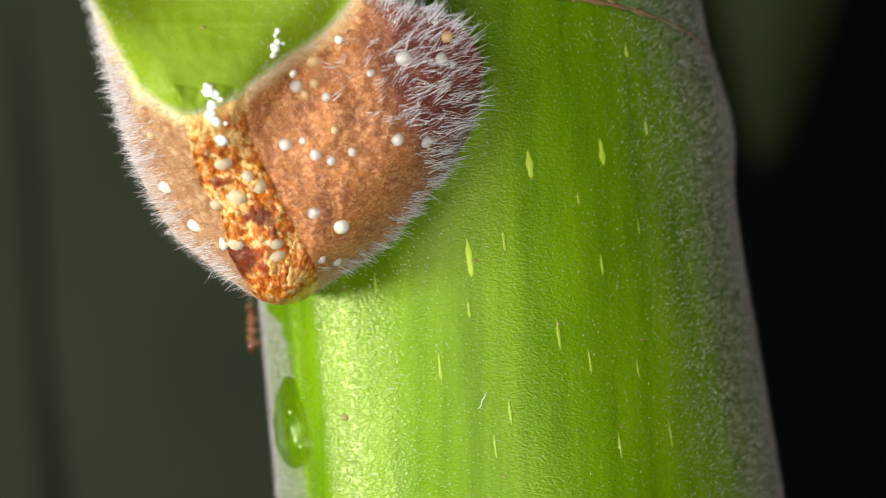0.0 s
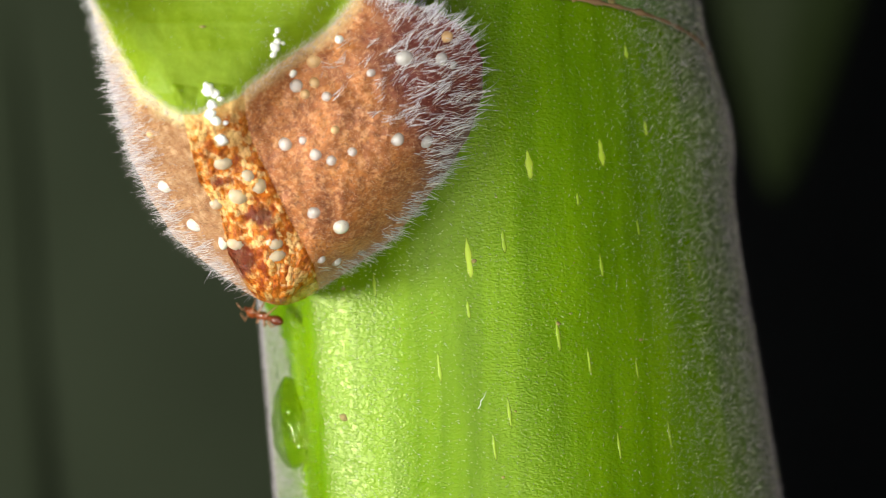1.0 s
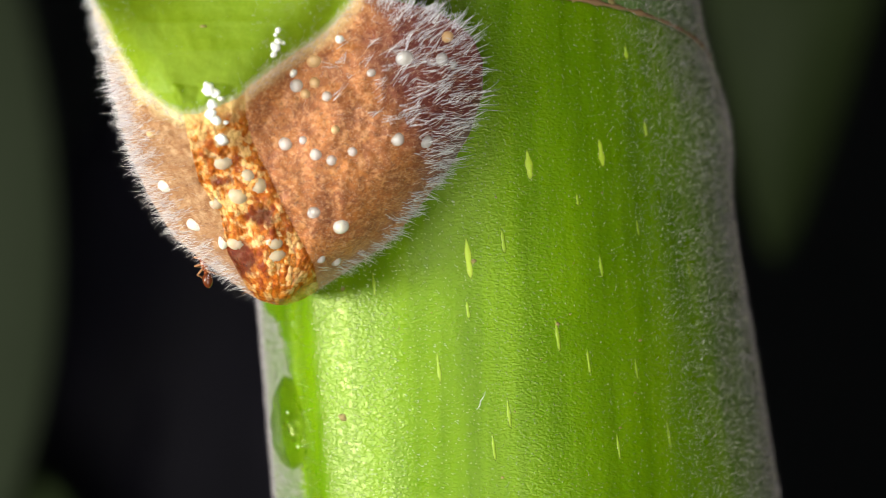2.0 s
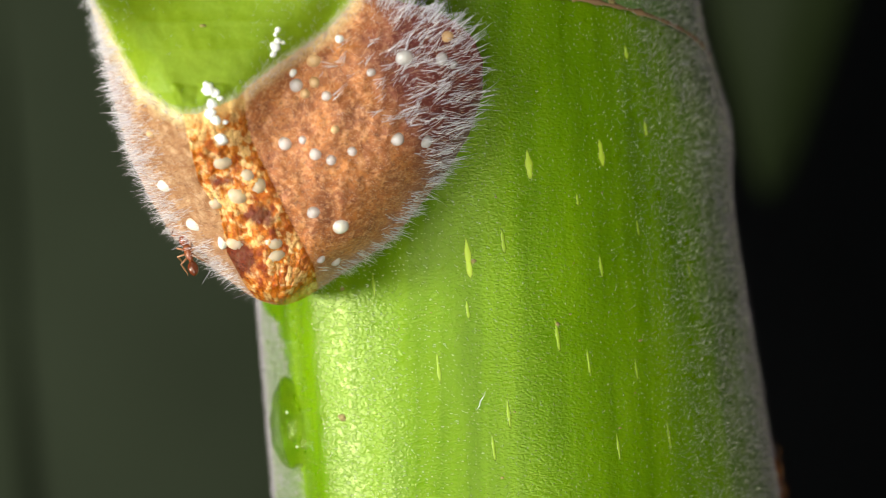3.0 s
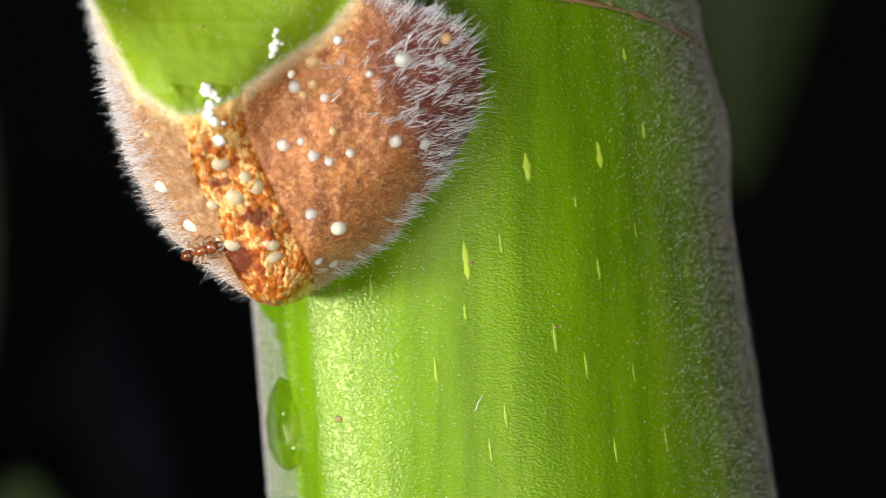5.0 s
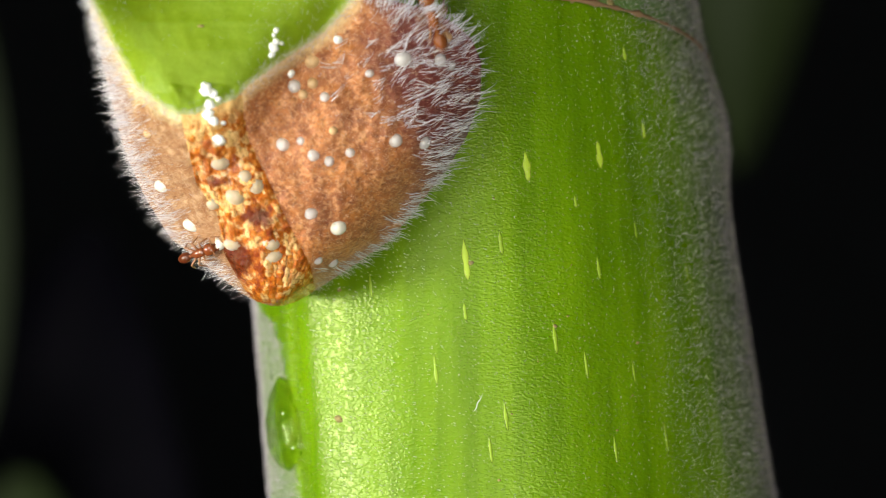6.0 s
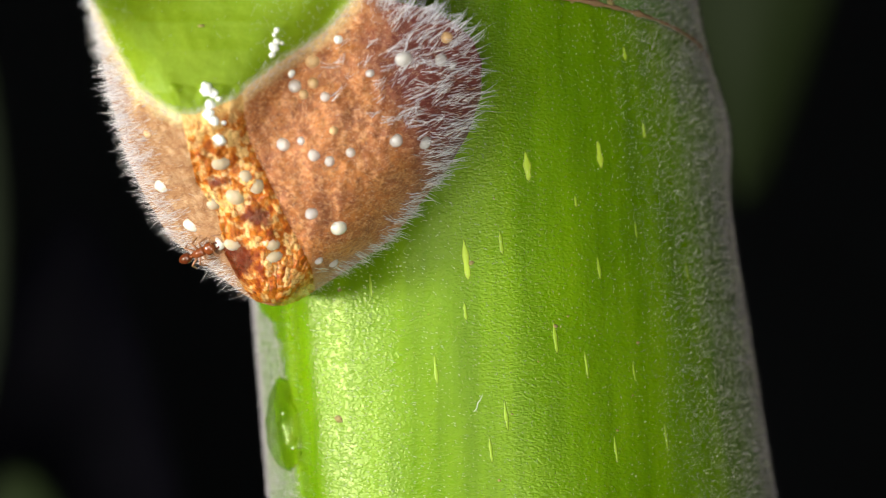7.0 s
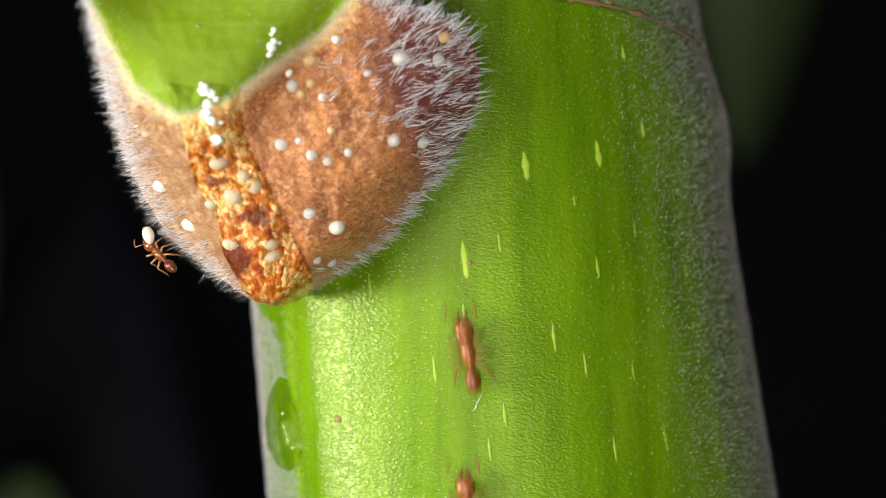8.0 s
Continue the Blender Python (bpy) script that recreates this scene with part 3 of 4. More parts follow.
def build_leaf_base():
    ob = thing("leaf_stalk", at(560, 300, 2.0), "green leaf stalk with a brown felted swollen base on the stem", "leaf stalk")
    back = ob.matrix_basis.inverted()
    vs = list(range(-420, -30, 15)) + [-30 + 3.0 * i for i in range(191)] + [542]
    cols, rear = 240, 60
    verts, uv = [], []
    for v in vs:
        lo, hi = lerp_table(EDGE_L, v), lerp_table(EDGE_R, v)
        for j in range(cols):
            t = -math.cos(math.pi * j / (cols - 1))
            t = 0.35 * t + 0.65 * (-1 + 2 * j / (cols - 1))
            u = (lo + hi) / 2 + t * (hi - lo) / 2
            verts.append(back @ at(u, v, leaf_base_y(u, v)))
            uv.append((u, v))
        yl, yr = leaf_base_y(lo, v), leaf_base_y(hi, v)
        deep = 6.0 + 3.0 * min(1.0, max(0.0, (v + 100) / 200)) if v < 500 else 6.0 * (545 - v) / 45 + 0.5
        for j in range(rear):
            f = (j + 1) / (rear + 1)
            u = hi + (lo - hi) * (0.5 - 0.5 * math.cos(math.pi * f))
            y = yr + (yl - yr) * f + deep * math.sin(math.pi * f) ** 0.6
            verts.append(back @ at(u, v, y))
            uv.append((u, v))
    n = cols + rear
    zones = [[], [], [], []]
    for i, face in enumerate(grid_faces(len(vs), n, True)):
        col = i % n
        u = sum(uv[k][0] for k in face) / 4
        v = sum(uv[k][1] for k in face) / 4
        z = zone_of(u, v)
        if col >= cols - 1:
            z = 0 if v < 120 and u < 600 else (1 if u < 420 else 3)
        zones[z].append(face)
    zones[2].append(tuple(range((len(vs) - 1) * n, len(vs) * n)))
    zones[0].append(tuple(range(n))[::-1])
    for (name, mat, label), faces in zip(ZONES, zones):
        used = sorted({k for f in faces for k in f})
        index = {k: i for i, k in enumerate(used)}
        me = mesh_of(name, [verts[k] for k in used], [tuple(index[k] for k in f) for f in faces], mat)
        rim, red = [], []
        for k in used:
            u, v = uv[k]
            slope = (lerp_table(GREEN, u + 4) - lerp_table(GREEN, u - 4)) / 8
            d = abs(v - lerp_table(GREEN, u)) / math.sqrt(1 + slope * slope)
            rim.append(max(0.0, 1 - d / (17.0 if name == "stalk" else 48.0)))
            red.append(max(0.0, min(1.0, (u - 600 - max(0, v - 130) * 0.5) / 130.0)))
        if name == "tongue":
            cells = [granule(*uv[k]) for k in used]
            # rust stains: the lower hollow by the crease and a band across the middle
            stain = [max(math.exp(-((uv[k][0] - 418) / 34.0) ** 2 - ((uv[k][1] - 462) / 36.0) ** 2), 0.6 * math.exp(-((uv[k][0] - 455) / 40.0) ** 2 - ((uv[k][1] - 385) / 30.0) ** 2),
                         0.6 * math.exp(-((uv[k][0] - 385) / 30.0) ** 2 - ((uv[k][1] - 322) / 14.0) ** 2)) for k in used]
            me.attributes.new("grain", "FLOAT", "POINT").data.foreach_set("value", [a for a, _ in cells])
            me.attributes.new("cell", "FLOAT", "POINT").data.foreach_set("value", [a + 0.25 * max(0.0, min(1.0, (300 - uv[k][1]) / 100)) for k, (_, a) in zip(used, cells)])
            me.attributes.new("stain", "FLOAT", "POINT").data.foreach_set("value", stain)
        me.attributes.new("rim", "FLOAT", "POINT").data.foreach_set("value", rim)
        me.attributes.new("red", "FLOAT", "POINT").data.foreach_set("value", red)
        link_part(name, me, ob, label)
    return ob, back


leaf_base, leaf_back = build_leaf_base()


def inside(u, v):
    return -40 < v < 538 and lerp_table(EDGE_L, v) <= u <= lerp_table(EDGE_R, v)


def base_hairs():
    """Long white hairs on the rims, short ones on the green skin, brown nap on the felt."""
    rng = random.Random(5)
    sets = {"white_hairs": ([], [], [], []), "long_hairs": ([], [], [], []), "fine_hairs": ([], [], [], []), "nap": ([], [], [], [])}

    def add(key, p, w, length, bend):
        r = sets[key]
        r[0].append(leaf_back @ p)
        r[1].append(w)
        r[2].append(length)
        r[3].append(bend)

    def rnd(s):
        return Vector((rng.uniform(-s, s), rng.uniform(-s, s), rng.uniform(-s, s)))

    def tuft(key, u, v, angle, long, count, zones):
        """A few hairs that lean together; angle from +x, upwards."""
        if not inside(u, v) or zone_of(u, v) not in zones:
            return
        p0, n0, _ = leaf_base_frame(u, v)
        a = radians(angle)
        tip = p0 + (Vector((math.cos(a), -0.2, math.sin(a))) + n0 * 0.4).normalized() * long
        for _ in range(count):
            uu, vv = u + rng.uniform(-8, 8), v + rng.uniform(-8, 8)
            if not inside(uu, vv) or zone_of(uu, vv) not in zones:
                continue
            p, n, up = leaf_base_frame(uu, vv)
            way = tip + rnd(0.00014) - p
            add(key, p, way.normalized(), way.length * rng.uniform(0.55, 1.05), Vector((rng.uniform(-0.12, 0.12), 0, rng.uniform(-0.2, 0.2))))

    # rim facing -x: a fringe of tufts, and finer hairs scattered over the pale felt
    for i in range(560):
        v = rng.uniform(-30, 534)
        low = min(1.0, max(0.0, (v - 40) / 120))
        u = lerp_table(EDGE_L, v) + 1 + abs(rng.gauss(0, 1)) * (6 + 16 * low)
        tuft("white_hairs", u, v, 186 - 8 * min(1.0, max(-1.0, (v - 200) / 200)) + rng.gauss(0, 20), 0.00082 * rng.uniform(0.35, 1.15) * (0.7 + 0.3 * low), rng.randint(2, 5), (0, 1))
    for _ in range(1300):
        v = rng.uniform(-30, 532)
        u = lerp_table(EDGE_L, v) + 1 + abs(rng.gauss(0, 1)) * (9 + 20 * min(1.0, max(0.0, (v - 60) / 150)))
        if not inside(u, v) or zone_of(u, v) > 1:
            continue
        p, n, up = leaf_base_frame(u, v)
        add("fine_hairs", p, (Vector((-1, -0.15, 0.06)) + n * 0.6 + rnd(0.65)).normalized(), 0.00055 * rng.uniform(0.3, 1.0), Vector((0, 0, rng.uniform(-0.3, 0.25))))
    for _ in range(800):
        v = rng.uniform(40, 290)
        u = lerp_table(EDGE_L, v) + 1 + abs(rng.gauss(0, 1)) * 16
        if not inside(u, v) or zone_of(u, v) != 1:
            continue
        p, n, up = leaf_base_frame(u, v)
        add("white_hairs", p, (Vector((-0.8, -0.3, 0.1)) + n * 0.6 + rnd(0.6)).normalized(), 0.0005 * rng.uniform(0.3, 1.0), Vector((0, 0, rng.uniform(-0.3, 0.25))))
    # rim facing +x, in tufts, thick on the dark red end
    lean = [(-10, 72), (30, 52), (90, 38), (170, 27), (300, 18), (400, 10), (480, 2)]
    for i in range(400):
        v = rng.uniform(0, 480)
        if v > 230 and i % 3 == 0:
            continue
        hi = lerp_table(EDGE_R, v)
        reach = 16 + 125 * math.exp(-((v - 140) / 105.0) ** 2)
        u = hi - 2 - abs(rng.gauss(0, 0.85)) * reach
        long = (0.0014 if v < 300 else 0.001) * rng.uniform(0.4, 1.1)
        tuft("long_hairs", u, v, lerp_table(lean, v) + rng.gauss(0, 13), long, rng.randint(2, 5), (3,))
    # fine down between the tufts
    for _ in range(450):
        v = rng.uniform(0, 470)
        u = lerp_table(EDGE_R, v) - abs(rng.gauss(0, 1)) * (15 + 140 * math.exp(-((v - 130) / 110.0) ** 2))
        if not inside(u, v) or zone_of(u, v) != 3:
            continue
        p, n, up = leaf_base_frame(u, v)
        add("fine_hairs", p, (Vector((0.6, -0.2, 0.35)) + n * 0.5 + rnd(0.5)).normalized(), 0.0005 * rng.uniform(0.3, 1.0), rnd(0.3))
    # short hairs under the front pad, towards the tongue's tip
    for _ in range(260):
        v = rng.uniform(410, 532)
        u = lerp_table(EDGE_R, v) - abs(rng.gauss(0, 1)) * 14
        if not inside(u, v) or zone_of(u, v) != 3:
            continue
        p, n, up = leaf_base_frame(u, v)
        add("fine_hairs", p, (Vector((0.8, -0.2, -0.15)) + n * 0.4 + rnd(0.5)).normalized(), 0.0006 * rng.uniform(0.3, 1.0), rnd(0.3))
    # crest of the front pad
    for _ in range(190):
        v = rng.uniform(-2, 45)
        u = lerp_table(EDGE_R, v) - abs(rng.gauss(0, 1)) * 60
        if u < 610 or not inside(u, v):
            continue
        p, n, up = leaf_base_frame(u, v)
        add("white_hairs", p, (Vector((0.25, -0.25, 1.0)) + n * 0.3 + rnd(0.4)).normalized(), 0.0009 * rng.uniform(0.3, 1.0), rnd(0.25))
    # pale hairs along the green border
    for _ in range(1500):
        u = rng.uniform(165, 625)
        v = lerp_table(GREEN, u) + rng.gauss(4, 8)
        if not inside(u, v) or zone_of(u, v) == 2:
            continue
        p, n, up = leaf_base_frame(u, v)
        add("fine_hairs", p, (Vector((-0.5 if u < 320 else 0.2, -0.2, 0.8)) + n * 0.5 + rnd(0.5)).normalized(), 0.0004 * rng.uniform(0.3, 1.1), rnd(0.3))
    # green skin
    for _ in range(1500):
        u, v = rng.uniform(160, 600), rng.uniform(-30, 205)
        if not inside(u, v) or zone_of(u, v) != 0 or (230 < u < 440 and rng.random() < 0.9):
            continue
        p, n, up = leaf_base_frame(u, v)
        add("fine_hairs", p, (n + Vector((-0.3 if u < 350 else 0.3, 0, -0.3)) + rnd(0.5)).normalized(), 0.00022 * rng.uniform(0.4, 1.2), rnd(0.3))
    # felt nap
    for _ in range(17000):
        u, v = rng.uniform(205, 850), rng.uniform(0, 530)
        if not inside(u, v):
            continue
        z = zone_of(u, v)
        if z in (0, 2):
            continue
        p, n, up = leaf_base_frame(u, v)
        lean = Vector((0.6 if z == 3 else -0.7, -0.1, 0.2))
        add("nap", p, (n + lean + rnd(0.6)).normalized(), 0.00026 * rng.uniform(0.4, 1.2), rnd(0.3))
    for key, width, mat, label in (("white_hairs", 0.00001, HAIR, "fringe of glossy white hairs"), ("long_hairs", 0.0000165, HAIR, "long white hairs in tufts"),
                                   ("fine_hairs", 0.000006, HAIR, "short pale hairs"), ("nap", 0.000007, SHORT_HAIR, "short brownish nap")):
        r = sets[key]
        link_part(key, hair_mesh(key, *r[:3], width, r[3], mat, 4), leaf_base, label, "stuff")


base_hairs()

# ---- food bodies: bearing, radius, tilt of the long axis, stretch ----
FOOD_BODIES = [(598, 404, 14.5, 0, 1.05), (550, 378, 13, 0, 1.05), (589, 466, 11, 0, 1.0), (500, 256, 13, 20, 1.05),
               (555, 276, 12, 0, 1.0), (582, 286, 10, 0, 1.0), (619, 271, 9, 0, 1.0), (532, 250, 8, 0, 1.0),
               (520, 153, 13, 0, 1.05), (575, 173, 10, 0, 1.0), (713, 105, 15, 10, 1.1), (778, 107, 12.5, 0, 1.05),
               (700, 250, 13, 0, 1.05), (750, 253, 13, 30, 1.1), (389, 290, 15, 0, 1.25), (412, 348, 15, 15, 1.15),
               (377, 361, 12, 0, 1.1), (433, 310, 13, 0, 1.1), (453, 331, 15, 30, 1.2), (408, 432, 14, 0, 1.2),
               (480, 432, 14, 10, 1.2), (484, 455, 14, -15, 1.25), (388, 251, 13, 0, 1.2), (288, 331, 13, -10, 1.5),
               (340, 401, 14, 0, 1.5), (563, 462, 9, 0, 1.0), (654, 131, 8, 0, 1.1), (799, 118, 9, 0, 1.0)]
FOOD_AMBER = [(552, 109, 14, 0, 1.0), (553, 148, 10, 0, 1.0), (536, 168, 9, 0, 1.0), (790, 68, 11, 0, 1.0), (590, 232, 8, 0, 1.0), (262, 238, 8, 0, 1.2)]


def food_body(u, v, r, tilt, stretch, mat, label, lift=0.1, flat=0.9):
    """An egg sunk in the tissue; lift: how far its middle stands over the skin, in radii."""
    p, n, up = leaf_base_frame(u, v)
    s = (p.y - EYE_Y) / FOCAL * r * 1.03
    rng = random.Random(int(u * 7 + v))
    verts, faces = ball((s * stretch, s * rng.uniform(0.93, 1.0) * flat, s), rows=14, cols=20, taper=rng.uniform(-0.1, 0.1))
    verts = [tuple(Vector(q) * (1 + 0.05 * noise.noise(Vector(q) * 2500 + Vector((u, v, 0))))) for q in verts]
    ob = new("food_body", mesh_of("food_body", verts, faces, mat))
    ob.matrix_basis = Matrix.Translation(p + n * s * lift) @ pose(0, 0, 0, 0, tilt, 0)
    return tagged(ob, label, "food body", "food bodies on the leaf base")


for row in FOOD_BODIES:
    place = zone_of(row[0], row[1])
    if place == 2:
        food_body(*row, FOOD_DULL, "small dull cream food body on the amber tongue", -0.5, 0.8)
    elif place == 1:
        food_body(*row, FOOD_WHITE, "small milky white food body on pale hairy felt", -0.5)
    else:
        food_body(*row, FOOD_WHITE if row[2] == 14.5 else FOOD, "small milky white food body on brown felt", -0.25 if row[2] > 14 else -0.35)
for row in FOOD_AMBER:
    food_body(*row, FOOD_OLD, "small amber translucent food body sunk in felt", -0.25)

spot, spot_n, _ = leaf_base_frame(356, 47)
link_part("speck", mesh_of("speck", [leaf_back @ (spot + Vector(q)) for q in ball((0.00016, 0.00008, 0.00006), rows=6, cols=10)[0]], ball((1, 1, 1), rows=6, cols=10)[1], SCAB), leaf_base, "tiny dark speck")

# beads on the green skin and along its border: wet spots, highlights painted white
WET_GLINTS = [(366, 160, 9), (377, 166, 7), (362, 152, 5), (372, 186, 7), (369, 203, 8), (378, 214, 7), (386, 176, 4), (484, 84, 7),
             (488, 74, 5), (481, 97, 5), (489, 55, 4), (485, 63, 3), (498, 78, 3), (515, 131, 6), (598, 71, 6), (395, 218, 4), (388, 246, 9)]


def sap_bead(u, v, r):
    p, n, up = leaf_base_frame(u, v)
    s = (p.y - EYE_Y) / FOCAL * r * 1.3
    verts, faces = ball((s, s, s * 0.6), rows=10, cols=14)
    verts = [tuple(Vector(q) * (1 + 0.35 * noise.noise(Vector(q) * 4500 + Vector((u, v, 0))))) for q in verts]
    ob = new("sap_bead", mesh_of("sap_bead", verts, faces, GLINT_WHITE))
    turn = n.to_track_quat("Z", "Y").to_matrix().to_4x4()
    ob.matrix_basis = Matrix.Translation(p + n * s * 0.15) @ turn
    return tagged(ob, "tiny wet bead on the leaf stalk, its highlight painted white", "sap bead", "sap beads")


for row in WET_GLINTS:
    sap_bead(*row)


# ---- water drop clinging to the stem's side ----
def water_drop():
    phi0, w0 = DROP
    p0, n0, up0 = stem_frame(phi0, w0)
    side = up0.cross(n0).normalized()
    verts = []
    rings, cols = 14, 36
    for i in range(rings + 1):
        f = i / rings
        for j in range(cols):
            a = 2 * math.pi * j / cols
            x, z = f * math.cos(a), f * math.sin(a)
            wide = 7.2 * (1 - 0.3 * z)
            p, n, up = stem_frame(phi0 + x * wide, w0 - z * 82)
            h = 0.001 * (1 - f * f) ** 0.5 * (1 - 0.15 * z) * (1 + 0.045 * math.sin(z * 13 + 1.0))
            verts.append(p + n * (h - 0.00006))
    under = [v - n0 * 0.00012 for v in verts[-cols:]]
    faces = [f for f in grid_faces(rings + 1, cols, True)]
    base = len(verts)
    verts += under
    for j in range(cols):
        k = (j + 1) % cols
        faces.append((rings * cols + j, rings * cols + k, base + k, base + j))
    faces.append(tuple(range(base, base + cols)))
    me = mesh_of("water_drop", [v - p0 for v in verts], faces, WATER)
    bm = bmesh.new()
    bm.from_mesh(me)
    bmesh.ops.remove_doubles(bm, verts=bm.verts, dist=1e-8)
    bmesh.ops.recalc_face_normals(bm, faces=bm.faces)
    bm.to_mesh(me)
    bm.free()
    ob = new("water_drop", me)
    ob.matrix_basis = Matrix.Translation(p0)
    # white beads near the drop's edge, painted in place of the lamps' glints
    for x, z, r in ((0.7, 0.25, 0.00005), (0.8, -0.45, 0.00005)):
        p, n, up = stem_frame(phi0 + x * 7.2 * (1 - 0.3 * z), w0 - z * 82)
        h = 0.001 * (1 - x * x - z * z) ** 0.5 * (1 - 0.15 * z)
        shape = ball((r, r, r * 1.15), p + n * h - p0, 8, 12)
        link_part("bubble", mesh_of("bubble", *shape, GLINT_WHITE), ob, "tiny white bead painted in place of a lamp glint")
    return tagged(ob, "clear long water drop clinging to the stem", "water drop")


water_drop()

# ---- ants ----
MM = 0.001


def build_ant(label, size, shell, rear, limb):
    """An ant 3 mm long, facing +x, its feet on z = 0."""
    ant = thing("ant", Matrix(), label, "ant", "ants on the plant")
    z = 0.55

    def ant_part(name, shape, mat, parent, label="", at_place=None):
        ob = link_part(name, mesh_of(name, *scaled(shape, size), mat), parent, label)
        if at_place is not None:
            ob.location = Vector(at_place) * size
        return ob

    ant_part("thorax", ball((0.54, 0.27, 0.27), (0.26, 0, z), 14, 16, -0.12), shell, ant)
    ant_part("pronotum", ball((0.24, 0.28, 0.24), (0.58, 0, z + 0.05), 10, 14), shell, ant)
    ant_part("waist", ball((0.14, 0.13, 0.19), (-0.3, 0, z - 0.02), 10, 12), shell, ant)
    ant_part("gaster", ball((0.46, 0.32, 0.31), (-0.78, 0, z + 0.02), 18, 20, -0.15), rear, ant, "glossy abdomen")
    head = ant_part("head", ball((0.4, 0.38, 0.29), (0, 0, 0), 16, 18, 0.12), shell, ant, at_place=(1.16, 0, z + 0.04))
    for s in (-1, 1):
        ant_part("eye", ball((0.075, 0.04, 0.065), (0.05, s * 0.345, 0.08), 8, 10), EYE, head, "small black eye")
        ant_part("mandible", tube([(0.32, s * 0.16, -0.08), (0.5, s * 0.17, -0.1), (0.6, s * 0.09, -0.1), (0.64, s * 0.02, -0.1)],
                                  [0.07, 0.07, 0.05, 0.015], 8), ANT_DARK, head)
        ant_part("antenna", tube([(0.26, s * 0.13, 0.1), (0.42, s * 0.42, 0.26), (0.5, s * 0.6, 0.3), (0.62, s * 0.62, 0.22), (0.86, s * 0.55, 0.08), (1.05, s * 0.47, -0.05)],
                                 [0.03, 0.028, 0.03, 0.032, 0.038, 0.02], 7), limb, head, "thin elbowed antenna")
    for i, (hx, fx, out) in enumerate(((0.55, 1.05, 0.75), (0.3, 0.2, 0.95), (0.08, -0.75, 0.8))):
        for s in (-1, 1):
            hip = Vector((hx, s * 0.15, z - 0.1))
            foot = Vector((fx, s * out, 0.02))
            knee = Vector((hx + (fx - hx) * 0.45, s * (0.15 + (out - 0.15) * 0.62), z + 0.28))
            ankle = Vector((hx + (fx - hx) * 0.85, s * (0.15 + (out - 0.15) * 0.9), 0.12))
            pts = [hip, hip.lerp(knee, 0.35) + Vector((0, 0, 0.04)), knee, knee.lerp(ankle, 0.5), ankle, foot]
            shape = tube([p - hip for p in pts], [0.06, 0.076, 0.055, 0.056, 0.034, 0.018], 7)
            leg = ant_part("leg", shape, limb, ant, at_place=hip)
            leg["swing"] = s * (1 if i % 2 else -1)
    return ant


ANT_LABELS = ["glossy red-brown ant at the hairy felt pad", "amber-brown ant climbing the far edge of the stem", "amber-brown ant coming down the far edge of the stem",
              "amber-brown ant crossing onto the brown felt", "amber-brown ant running up the green stem", "amber-brown ant running up the stem below the pad",
              "amber-brown ant following another up the stem"]
ANT_SIZES = [0.0008, 0.0012, 0.0012, 0.00105, 0.0013, 0.00126, 0.00126]
ants = [build_ant(label, size, *((ANT, ANT_DARK, ANT_LEG) if i == 0 else (AMBER_ANT, AMBER_REAR, AMBER_LEG))) for i, (label, size) in enumerate(zip(ANT_LABELS, ANT_SIZES))]

# the food body that the first ant takes away
carried_body = food_body(387, 430, 10.5, -80, 1.5, FOOD_WHITE, "cream-white oval food body, taken by an ant", -0.5)

# ---- the dim surroundings: leaves behind the stem, ground and a wall of dark foliage ----
def leaf_mesh(name, length, width, mat, seed):
    verts, rows, cols = [], 26, 15
    for i in range(rows):
        f = i / (rows - 1)
        w = width * math.sin(math.pi * min(1, f * 0.97 + 0.02)) ** 0.75 * (1 - 0.35 * f)
        for j in range(cols):
            g = -1 + 2 * j / (cols - 1)
            z = -0.12 * width * g * g + 0.02 * width * math.sin(f * 21 + g * 3 + seed) - 0.15 * length * f * f
            verts.append((f * length, g * w, z + 0.02 * width * abs(math.sin(j * math.pi / 2))))
    faces = grid_faces(rows, cols)
    under = [(x, y, z - 0.0006) for x, y, z in verts]
    n = len(verts)
    faces = faces + [tuple(k + n for k in f[::-1]) for f in faces]
    return mesh_of(name, verts + under, faces, mat)


def build_leaf(length, width, mat, seed, label):
    ob = thing("leaf", Matrix(), label, "leaf", "leaves behind the stem")
    link_part("blade", leaf_mesh("blade", length, width, mat, seed), ob)
    link_part("midrib", mesh_of("midrib", *tube([(-0.1 * length, 0, 0.004), (0.3 * length, 0, 0.001), (0.6 * length, 0, -0.054 * length), (length, 0, -0.15 * length)], [0.003, 0.0025, 0.0018, 0.0006], 8), mat), ob)
    return ob


def facing(u, v, y, roll, pitch=0):
    """A leaf seen broadside with its length turned roll degrees in the plane across the view."""
    return Matrix.Translation(at(u, v, y)) @ pose(0, 0, 0, 90 + pitch, 0, 0) @ pose(0, 0, 0, 0, 0, roll)


swaying_leaf = build_leaf(0.2, 0.055, LEAF, 1, "broad grey-green leaf swaying behind the stem")
side_leaf = build_leaf(0.18, 0.026, LEAF_GREEN, 2, "dull green leaf hanging behind the stem")

# added leaf that gives a faint mauve blur low behind the stem
faint_glow_leaf = build_leaf(0.2, 0.05, LEAF_FAINT_GLOW, 6, "mauve leaf added for a faint blurred glow, shade in its colour")
low_leaf = build_leaf(0.1, 0.03, LEAF_GREEN, 4, "small dull leaf low behind the stem")
low_leaf.matrix_basis = facing(40, 2150, 250, 92)


